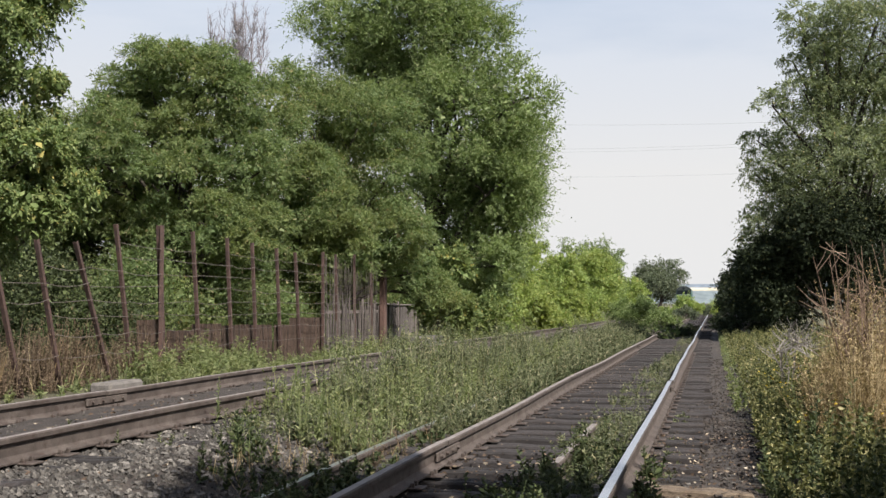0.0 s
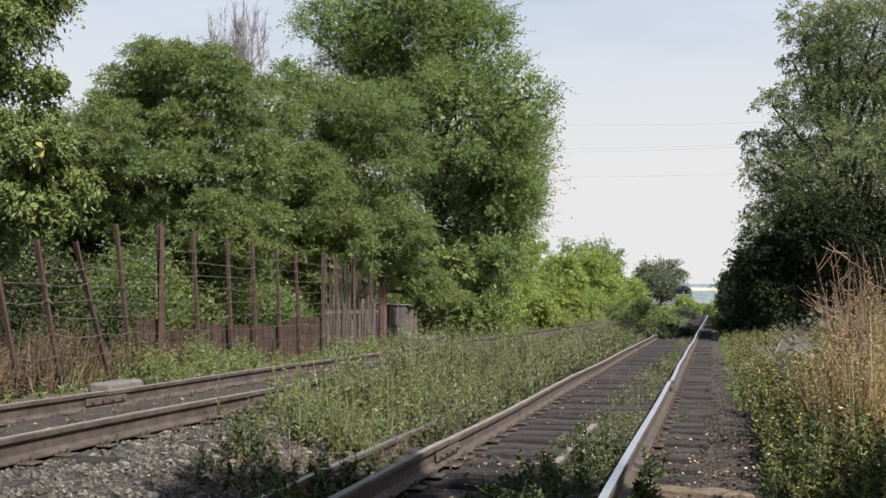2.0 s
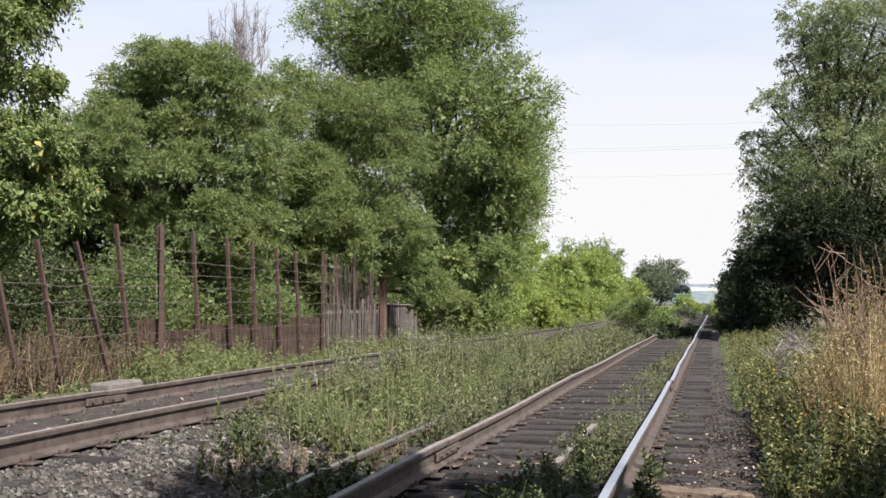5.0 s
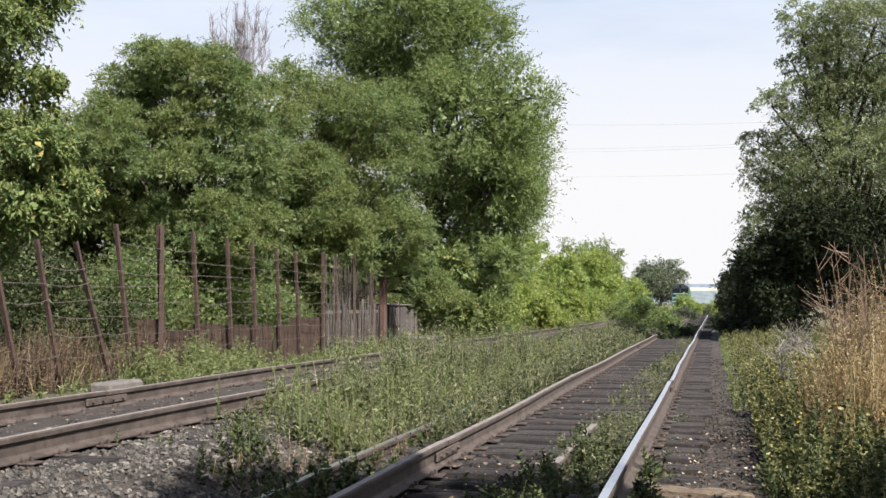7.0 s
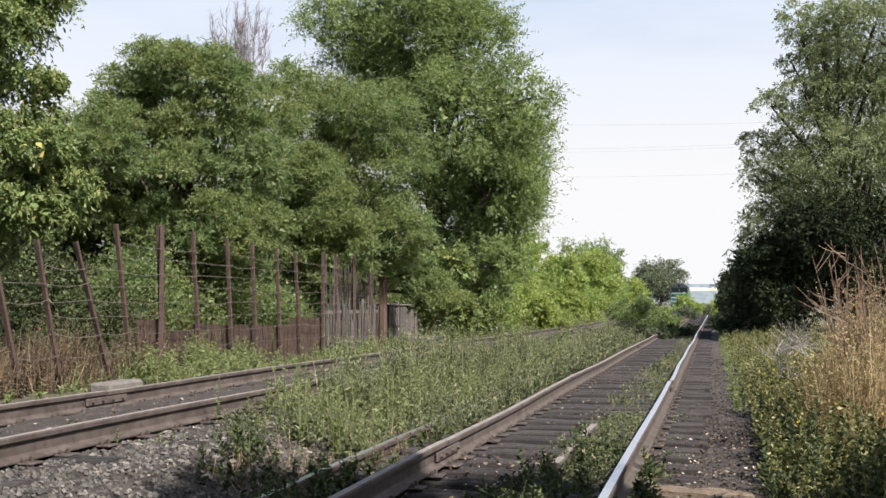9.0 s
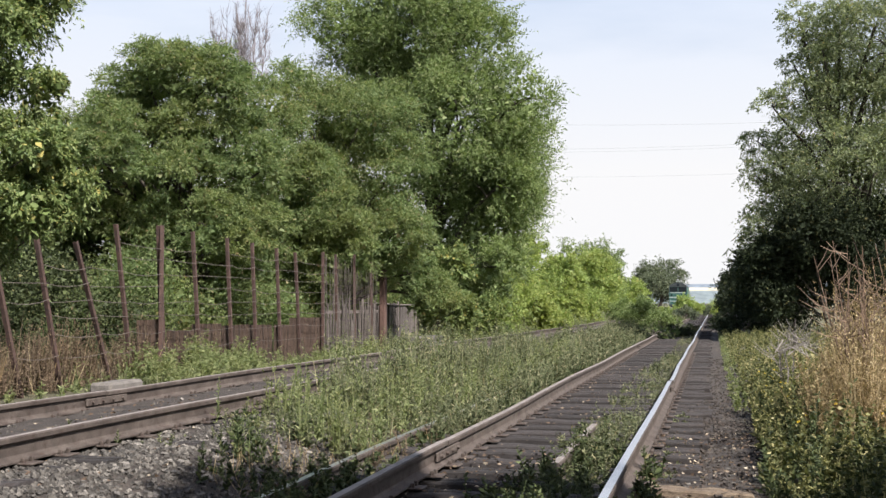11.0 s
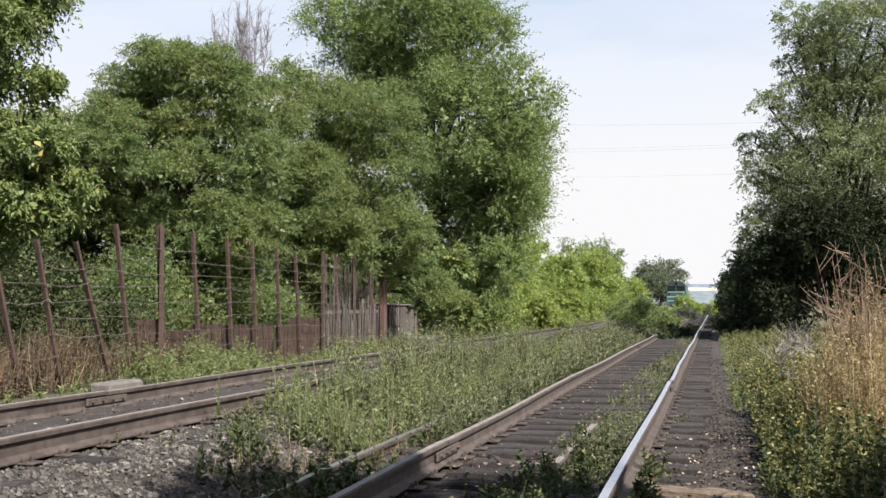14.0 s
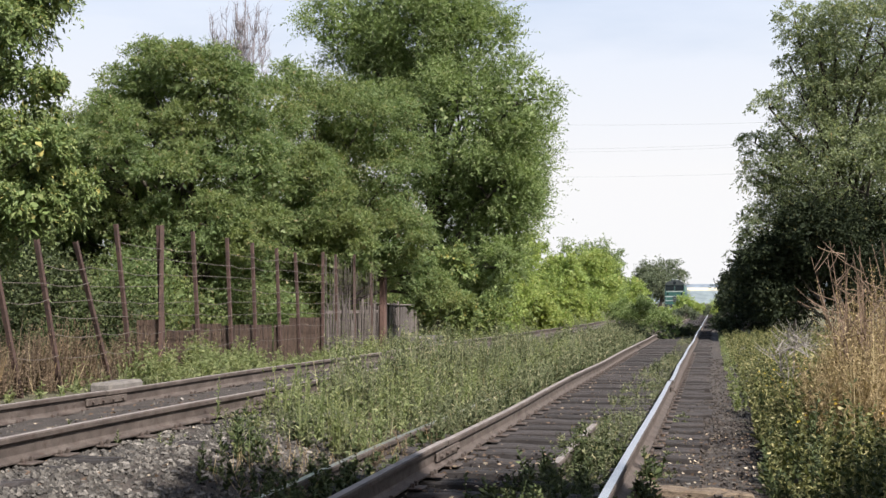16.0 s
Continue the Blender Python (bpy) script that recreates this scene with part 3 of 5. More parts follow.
near_tree = tree("walnut_tree", "leafy green walnut tree behind the wire fence", "tree", (-10.2, 13.2),
    spread(at(13, [(-9.35, 5.1, 0.6), (-9.2, 5.7, 0.6), (-9.0, 4.35, 0.42), (-9.4, 3.6, 0.55), (-9.1, 2.95, 0.45), (-9.6, 2.4, 0.5), (-8.75, 3.5, 0.42), (-8.45, 2.9, 0.4), (-8.8, 2.65, 0.42), (-8.5, 3.4, 0.3), (-9.9, 6.0, 0.9), (-10.4, 4.6, 0.9), (-10.5, 3.0, 0.8)]), 0.9, 1), 105000, 0.072, G_NEAR, 0.055, 11, 0.36, 0.8, fine=False)
round_tree = tree("mimosa_tree", "broad feathery green tree over the fence", "tree", (-11.2, 21.5),
    spread(at(21, [(-11.39, 5.75, 0.9), (-12.6, 5.25, 0.9), (-10.1, 5.85, 0.95), (-9.3, 5.6, 0.8), (-10.8, 4.3, 1.05), (-12.4, 3.8, 0.85), (-13.5, 4.5, 0.8), (-9.4, 4.7, 0.8), (-9.5, 3.5, 0.65), (-12.9, 3.0, 0.8), (-11.5, 3.1, 0.8), (-13.9, 4.9, 0.75), (-14.1, 3.8, 0.9), (-13.6, 2.6, 0.9), (-11.9, 2.6, 0.8), (-10.3, 3.0, 0.8), (-9.7, 2.5, 0.7), (-12.9, 4.9, 0.85), (-12.1, 5.75, 0.75), (-11.5, 6.2, 0.7), (-10.7, 6.25, 0.7)]) + at(20.0, [(-11.4, 4.9, 0.65), (-10.4, 4.8, 0.65), (-12.3, 4.6, 0.55), (-9.9, 4.1, 0.55)]) + at(19.6, [(-11.6, 3.7, 0.6), (-10.7, 3.0, 0.6), (-12.3, 3.2, 0.6), (-13.0, 3.6, 0.6), (-11.1, 4.3, 0.55), (-12.6, 4.2, 0.55), (-10.2, 3.9, 0.55)]), 1.6, 2, 6) + at(20.6, [(-8.9, 3.0, 0.7), (-8.8, 4.1, 0.75)]) + at(19.6, [(-9.4, 3.1, 0.6), (-9.6, 2.5, 0.5), (-8.9, 2.6, 0.5), (-12.9, 2.8, 0.55), (-11.3, 2.75, 0.5)]), 320000, 0.094, G_MID, 0.13, 12, 0.26, 0.45, core=3.5, flat=0.45)
mid_tree = tree("mimosa_tree", "spreading feathery tree with a reddish tinge", "tree", (-9.6, 27.6),
    spread(at(27, [(-10.3, 6.5, 1.2), (-8.85, 6.2, 1.35), (-10.05, 4.5, 1.3), (-8.0, 4.9, 1.0), (-8.5, 3.2, 1.15), (-7.5, 3.2, 0.85), (-10.5, 3.0, 0.95), (-9.5, 2.0, 0.8), (-9.8, 3.5, 0.9), (-8.5, 2.3, 0.9), (-7.7, 2.2, 0.75)]) + at(24.5, [(-10.4, 5.9, 0.85), (-10.4, 4.4, 0.9), (-10.2, 3.0, 0.8)]), 2.0, 3, 6) + at(24.5, [(-8.9, 2.5, 0.7), (-8.6, 3.5, 0.75), (-9.4, 4.6, 0.8), (-8.1, 2.7, 0.6)]), 290000, 0.11, G_MID, 0.14, 13, 0.26, 0.45, core=2.6, flat=0.45)
big_tree = tree("willow_tree", "tall bushy willow tree with fine bright leaves", "tree", (-9.2, 37.0),
    spread(at(36, [(-12.2, 10.7, 1.5), (-9.72, 11.2, 1.9), (-7.5, 10.1, 1.6), (-6.15, 8.0, 1.35), (-7.93, 7.4, 2.0), (-6.6, 5.6, 1.45), (-10.5, 8.8, 1.8), (-7.5, 3.9, 1.7), (-9.1, 2.7, 1.4), (-6.7, 2.6, 0.95), (-9.5, 5.4, 1.7)]), 3.0, 4, 7) + at(35.5, [(-10.9, 10.4, 1.4), (-11.0, 9.2, 1.3), (-8.6, 11.0, 1.4), (-8.9, 8.8, 1.3)]), 300000, 0.155, G_BIG, 0.25, 14, 0.25, 0.15, 1.1, core=3.0)


def shrub(name, label, base, lobes, count, leaf, material, seed, group="", depth=1.5, slim=0.45):
    return tree(name, label, "shrub", base, spread(lobes, depth, seed, 2), count, leaf, material, 0.05, seed, slim, 0.25, 1.1, group, None, (0.3, 0.95))


shrub("shrub", "dark glossy shrub at the foot of the willow", (-8.6, 33.5), at(33, [(-8.2, 1.7, 0.8), (-7.5, 1.1, 0.7), (-8.9, 1.0, 0.6), (-7.9, 2.5, 0.7)]), 20000, 0.15, G_NEAR, 31)
shrub("shrub", "yellow-green sunlit shrub beside the track", (-8.2, 46.5), at(46, [(-8.42, 2.58, 1.3), (-7.3, 1.5, 1.0), (-9.0, 1.2, 1.0), (-7.75, 3.6, 0.85), (-6.9, 0.8, 0.7)]), 50000, 0.14, G_BRIGHT, 32)
shrub("shrub", "bright green shrubs along the disused track", (-9.2, 66), at(66, [(-9.6, 2.2, 1.6), (-8.3, 1.5, 1.2), (-9.0, 3.4, 1.3), (-7.9, 0.9, 0.9)]), 34000, 0.17, G_BRIGHT, 33)
shrub("shrub", "bright green shrubs along the disused track", (-8.8, 82), at(82, [(-10.0, 2.8, 1.9), (-8.4, 1.7, 1.5), (-8.8, 4.3, 1.5), (-7.6, 2.9, 1.2), (-7.3, 1.2, 1.0)]), 34000, 0.19, G_BRIGHT, 34)
tree("elm_tree", "rounded green tree beyond the shrubs", "tree", (-11, 96), spread(at(96, [(-10.0, 5.4, 1.7), (-8.5, 5.1, 1.3), (-12.0, 5.7, 1.5), (-10.5, 3.4, 1.8), (-8.6, 3.2, 1.5)]), 3, 5, 3), 30000, 0.17, G_BIG, 0.2, 35)
shrub("shrub", "sunlit shrubs beyond the bend of undergrowth", (-9.0, 120), at(120, [(-9.6, 2.0, 2.0), (-8.0, 1.6, 1.6), (-8.4, 3.2, 1.3), (-11, 3.0, 2.2)]), 26000, 0.25, G_BRIGHT, 36)
tree("distant_tree", "grey-green tree far behind the tracks", "tree", (-11, 240), spread(at(240, [(-13.6, 8.3, 3.0), (-9.4, 8.9, 3.0), (-6.5, 7.7, 1.8), (-11.8, 6.4, 3.5), (-8.5, 5.5, 2.5)]), 6, 6, 3), 30000, 0.36, G_FAR, 0.4, 37)
shrub("shrub", "dark bush grown up between the two tracks", (-3.6, 58), at(58, [(-4.6, 0.9, 0.8), (-3.7, 0.8, 0.8), (-2.8, 0.7, 0.65), (-3.4, 1.3, 0.6), (-2.1, 0.4, 0.5)]), 20000, 0.11, G_BIG, 38, "", 5)
shrub("shrub", "pale sunlit bush grown up between the tracks", (-3.3, 140), at(140, [(-3.3, 1.7, 1.1), (-2.2, 1.2, 0.8), (-4.3, 0.9, 0.9), (-3.2, 0.8, 1.2)]), 14000, 0.2, G_BRIGHT, 39)
right_tree = tree("maple_tree", "tall dark tree with open drooping branches", "tree", (5.8, 47.0),
    spread(at(46, [(5.0, 12.3, 1.2), (6.3, 12.3, 2.0), (5.9, 9.0, 2.4), (3.5, 9.8, 0.8), (4.1, 7.8, 1.6), (2.3, 7.1, 0.85), (6.1, 6.6, 2.2), (3.4, 6.0, 1.3), (2.3, 9.2, 0.65), (1.7, 6.6, 0.6), (4.3, 11.2, 0.6), (7.4, 12.2, 1.5), (7.6, 9.6, 1.6), (7.6, 6.8, 1.6)]), 3.0, 7, 5) + at(46, [(2.6, 5.7, 0.85), (1.9, 4.9, 0.8), (1.5, 4.0, 0.6), (4.3, 12.0, 0.6), (4.0, 11.2, 0.5), (3.5, 13.0, 0.7), (3.6, 12.1, 0.65), (3.2, 11.2, 0.45)]), 150000, 0.15, G_RIGHT, 0.25, 15, 0.36, 0.6, 1.5, "", None, (0.5, 1.05), 0.12, flat=0.55)
HEDGE = "dense shade-dark hedge trees shading the track, unseen ones added to block sky"
shrub("hedge_tree", HEDGE, (3.6, 55), at(55, [(1.9, 3.3, 1.2), (3.2, 2.6, 1.8), (1.5, 1.7, 1.0), (5.0, 3.0, 2.1), (7.0, 2.6, 2.1), (3.7, 1.0, 1.5), (4.8, 5.2, 1.8), (6.8, 5.4, 2.0)]), 70000, 0.15, G_SHADED, 41, "hedge trees", 4)
# darker leaves than the maple's, in place of its shaded lower half
shrub("hedge_tree", HEDGE, (4.4, 45), at(45, [(2.2, 3.4, 1.0), (3.4, 2.6, 1.4), (3.4, 4.4, 1.1), (4.8, 4.0, 1.6), (6.4, 4.4, 1.7), (5.2, 1.8, 1.5), (7.0, 2.4, 1.6), (2.4, 1.6, 1.0), (1.7, 2.4, 0.8)]), 60000, 0.14, G_SHADED, 40, "hedge trees", 2)
shrub("hedge_tree", HEDGE, (3.4, 70), at(70, [(1.9, 3.6, 1.2), (1.5, 1.6, 1.1), (3.2, 2.6, 1.8), (4.2, 5.0, 2.0), (6.0, 7.0, 2.2)]), 30000, 0.18, G_SHADED, 42, "hedge trees", 6)
shrub("hedge_tree", HEDGE, (3.2, 88), at(88, [(1.6, 3.2, 1.0), (1.4, 1.5, 1.1), (3.0, 2.6, 1.7), (4.2, 4.5, 2.0), (6.5, 7.0, 2.4)]), 28000, 0.2, G_SHADED, 43, "hedge trees", 8)
shrub("hedge_tree", HEDGE, (3.6, 115), at(115, [(2.2, 3.4, 1.4), (1.8, 1.6, 1.3), (3.6, 3.0, 2.0), (5.0, 4.5, 2.2)]), 18000, 0.25, G_SHADED, 44, "hedge trees", 12)
# unseen tree beside the camera, inferred from its foreground shade; lobes set to match
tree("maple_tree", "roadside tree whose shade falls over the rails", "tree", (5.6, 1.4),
    spread([(4.69, 3.44, 8.0, 0.55), (3.58, 2.5, 8.6, 0.75), (3.9, 2.2, 8.5, 0.6), (3.97, 1.3, 8.8, 0.9), (5.9, 3.6, 6.0, 0.8)], 0.3, 8), 40000, 0.2, G_SHADED, 0.2, 16, 0.5, 0.4, core=20.0)
# unseen hedge trees added beside and behind the camera to block sky light
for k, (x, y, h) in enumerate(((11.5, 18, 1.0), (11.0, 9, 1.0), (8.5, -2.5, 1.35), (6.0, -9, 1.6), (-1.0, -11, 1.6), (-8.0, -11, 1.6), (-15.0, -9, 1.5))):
    shrub("hedge_tree", HEDGE, (x, y), [(x, y, 2.0 * h, 2.2 * h), (x + 0.5, y + 2, 4.2 * h, 2.4 * h), (x, y - 2.2, 3.6 * h, 2.4 * h), (x + 0.8, y, 6.2 * h, 2.2 * h), (x - 0.2, y + 3.0, 2.4 * h, 2.2)], 12000, 0.3, G_SHADED, 140 + k, "hedge trees", 1)
# the wood behind the fence closes the view under the crowns
for k, (x, y, z) in enumerate(((-17, 34, 3.6), (-14.5, 30, 3.0), (-12.6, 27, 2.4), (-11.0, 24, 1.8), (-13.4, 20, 2.3), (-11.2, 17, 1.6), (-14.5, 42, 5.0), (-21, 44, 5.4), (-10.4, 31, 2.4), (-15.6, 23, 3.0), (-13.0, 16.5, 2.0), (-10.3, 19.0, 1.7), (-10.6, 22.5, 1.9), (-10.8, 26.5, 2.2))):
    # clumps 4, 5 and 10 have crown shade put into a darker leaf
    shrub("understorey_shrub", "shaded green undergrowth behind the fence", (x, y), [(x, y, z, z * 0.62), (x - 1.2, y, z * 0.8, z * 0.55), (x + 1.0, y, z * 0.6, z * 0.5), (x + 0.3, y + 1, z * 0.4, z * 0.45)], 22000, 0.06, DARK_SHADED_WEED if k in (4, 5, 10) else (G_MID, G_NEAR, G_MID)[k % 3], 60 + k, "undergrowth")
# low growth that swallows the rails far off
for k, (x, y, z) in enumerate(((0.3, 150, 0.8), (1.5, 135, 1.0), (-1.2, 185, 0.9), (1.0, 200, 1.6), (-2.6, 112, 0.7))):
    shrub("shrub", "pale scrub growing over the far track", (x, y), [(x, y, z, z * 0.9), (x - 0.9, y + 3, z * 0.7, z * 0.8), (x + 0.9, y - 3, z * 0.6, z * 0.7)], 5000, 0.2, (G_FAR, G_BRIGHT)[k % 2], 80 + k, "far scrub", 6)
# low dark mounds laid where shade crosses the far rails
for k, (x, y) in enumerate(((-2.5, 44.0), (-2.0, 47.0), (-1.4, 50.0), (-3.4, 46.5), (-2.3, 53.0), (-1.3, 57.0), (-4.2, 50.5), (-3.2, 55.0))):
    shrub("shrub", "dark leafy scrub standing in for shade beside the rail", (x, y), [(x, y, 0.06, 0.26), (x - 0.45, y + 1.3, 0.1, 0.32), (x + 0.4, y + 1.8, 0.04, 0.24), (x + 0.1, y + 3, 0.08, 0.3)], 2600, 0.09, (G_SHADED, G_BIG, G_SHADED)[k % 3], 90 + k, "shaded scrub", 1)
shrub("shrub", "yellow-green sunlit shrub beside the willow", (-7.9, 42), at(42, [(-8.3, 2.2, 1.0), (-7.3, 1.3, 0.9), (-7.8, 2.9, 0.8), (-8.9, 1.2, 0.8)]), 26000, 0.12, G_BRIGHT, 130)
# scrub in the shade-darkened leaf, for the blackness beside the rail
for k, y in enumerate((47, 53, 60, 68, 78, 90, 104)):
    shrub("hedge_foot_shrub", "dark low scrub along the foot of the hedge, shade in its colour", (1.2, y), [(1.0, y, 0.4, 0.5), (1.5, y + 2.5, 0.8, 0.8), (2.2, y + 1, 0.6, 0.8), (0.7, y + 4, 0.35, 0.5)], 4500, 0.11, G_SHADED, 110 + k, "hedge foot", 3)
shrub("shrub", "bright green scrub in front of the disused track", (-6.4, 150), [(-6.4, 150, 0.7, 0.8), (-5.4, 151, 0.5, 0.6)], 3500, 0.18, G_BRIGHT, 120)
shrub("shrub", "yellow-green young shrub at the edge of the willow", (-8.1, 38.5), at(38.5, [(-8.0, 1.5, 0.8), (-7.4, 0.9, 0.7), (-8.6, 2.4, 0.75), (-7.7, 2.3, 0.5)]), 15000, 0.11, G_BRIGHT, 131)


def bare_tree(base, height, seed):
    """A leafless tree: thin twigs fanning upwards."""
    rng = np.random.default_rng(seed)
    bm = bmesh.new()
    t = thing("bare_tree", "leafless grey tree behind the green crowns", "tree", (base[0], base[1], float(ground_z(*base))))
    for stem in range(9):
        lean = Vector((rng.normal() * 0.8, rng.normal() * 0.5, 0))
        spine = [Vector((0, 0, -0.2)), lean * 0.5 + Vector((0, 0, height * 0.4)), lean + Vector((0, 0, height * 0.7)), lean * 1.3 + Vector((0, 0, height * rng.uniform(0.9, 1.0)))]
        tube(bm, spine, [0.09, 0.05, 0.024, 0.008], 5)
        for k in range(36):
            along = rng.uniform(0.35, 0.98)
            p = spine[1].lerp(spine[3], along)
            a = rng.uniform(0, math.tau)
            out = Vector((math.cos(a), math.sin(a), 0)) * rng.uniform(0.3, 1.1) * (1.2 - along)
            tip = p + out + Vector((0, 0, rng.uniform(0.5, 1.3)))
            mid = p.lerp(tip, 0.5) + out * 0.3
            tube(bm, [p, mid, tip], [0.02, 0.014, 0.006], 3)
            for _ in range(5):
                q = mid.lerp(tip, rng.uniform(-0.6, 0.9))
                w = Vector((rng.normal() * 0.16, rng.normal() * 0.16, rng.uniform(0.15, 0.55)))
                tube(bm, [q, q + w * 0.5 + Vector((rng.normal() * 0.04, 0, 0)), q + w], [0.011, 0.008, 0.005], 3)
    part("trunk", bm, TWIG_GREY, t, "fan of thin bare twigs", True)
    return t


leafless_tree = bare_tree((-20.4, 45), 14.6, 51)


# ---- the fence and what stands along it ----
def build_fence():
    fence = thing("wire_fence", "rusty steel post fence with sagging wires", "fence", (-8.0, 0, 0.2))
    rng = random.Random(4)
    posts = [(11.60, 11.05, 1.62), (12.45, 11.85, 1.95), (13.62, 12.67, 1.97), (14.2, 13.68, 2.27), (15.12, 14.93, 2.34), (16.3, 15.97, 2.32), (17.45, 17.18, 2.29), (18.5, 18.24, 2.27), (19.65, 19.38, 2.23), (20.75, 20.42, 2.2), (22.0, 21.97, 2.28), (22.95, 22.82, 2.27), (24.2, 24.12, 2.33), (25.5, 25.42, 2.2)]
    tops = []
    for k, (y0, y1, h) in enumerate(posts):
        bm = bmesh.new()
        way = Vector((0.0, y1 - y0, h))
        turn = way.to_track_quat("Z", "X").to_matrix().to_4x4()
        w = 0.05 if k != 4 else 0.065
        box(bm, (w, 0.008, way.length), turn @ pose(0, 0, way.length / 2), 0.002)
        box(bm, (0.008, w, way.length), turn @ pose(-w / 2 + 0.004, w / 2, way.length / 2), 0.002)
        o = part("post", bm, POST_RUST, fence)
        o.location = (rng.uniform(-0.03, 0.03), y0, 0)
        tops.append((Vector((o.location.x, y0, 0)), way))
        if k == 4:
            bm = bmesh.new()
            box(bm, (0.06, 0.05, 2.34), pose(0, 0, 1.17, 0, 0, 20), 0.004)
            o = part("post", bm, POST_RUST, fence, "doubled post")
            o.location = (0.0, y0 - 0.2, 0)
    # sagging wires, tied from post to post
    for level in (2.0, 1.83, 1.63, 1.42, 1.2, 1.0, 0.76, 0.5):
        for (a, wa), (b, wb) in zip(tops[:-3], tops[1:]):
            if rng.random() < 0.1 or level > min(wa.z, wb.z):
                continue
            p, q = (o + w * ((level + rng.uniform(-0.025, 0.025)) / w.z) for o, w in ((a, wa), (b, wb)))
            sag = rng.uniform(0.0, 0.05)
            pts = [p.lerp(q, t) - Vector((-0.035, 0, sag * 4 * t * (1 - t))) for t in (0, 0.25, 0.5, 0.75, 1)]
            bm = bmesh.new()
            tube(bm, pts, [0.0045] * 5, 4)
            part("wire", bm, WIRE, fence)
    # rusted sheets fixed low on the posts
    y = 14.4
    while y < 21.9:
        w, h = rng.uniform(0.85, 1.15), rng.uniform(0.78, 0.92) * (0.8 if y < 14 else 1)
        bm = bmesh.new()
        n = 16
        rows = [[bm.verts.new((0.014 * math.sin(i * 2.2), w * i / n, z)) for i in range(n + 1)] for z in (0, h * 0.5, h + rng.uniform(-0.03, 0.03))]
        for lo, hi in zip(rows, rows[1:]):
            for i in range(n):
                bm.faces.new((lo[i], lo[i + 1], hi[i + 1], hi[i]))
        bmesh.ops.solidify(bm, geom=bm.faces[:], thickness=0.004)
        o = part("sheet", bm, SHEET_RUST, fence, "rust-brown corrugated sheet")
        o.location, o.rotation_euler = (-0.09, y, -0.02), (rng.uniform(-0.02, 0.02), rng.uniform(-0.06, 0.02), 0)
        y += w - 0.03


build_fence()


def build_picket():
    fence = thing("picket_fence", "grey weathered picket fence with thin upright rods", "fence", (-8.05, 22.1, 0.2))
    rng = random.Random(9)
    for k in range(42):
        y, h, w = k * 0.094, rng.uniform(0.8, 1.45), rng.uniform(0.02, 0.045)
        bm = bmesh.new()
        box(bm, (0.022, w, h), pose(0, 0, h / 2), 0.003)
        o = part("picket", bm, GREY_PLANK, fence)
        o.location, o.rotation_euler = (rng.uniform(-0.012, 0.012), y, 0), (rng.uniform(-0.035, 0.035), rng.uniform(-0.03, 0.03), 0)
    for z in (0.35, 1.0):
        bm = bmesh.new()
        box(bm, (0.04, 4.1, 0.07), pose(-0.045, 2.0, z), 0.005)
        part("rail_board", bm, GREY_PLANK, fence)
    for k in range(40):
        bm = bmesh.new()
        tube(bm, [Vector((0, 0, 0)), Vector((rng.uniform(-0.02, 0.02), rng.uniform(-0.03, 0.03), 1.1)), Vector((rng.uniform(-0.03, 0.03), rng.uniform(-0.05, 0.05), rng.uniform(1.9, 2.25)))], [0.004] * 3, 4)
        o = part("rod", bm, WIRE, fence, "thin grey rod")
        o.location = (0.03, k * 0.095, 0)


build_picket()


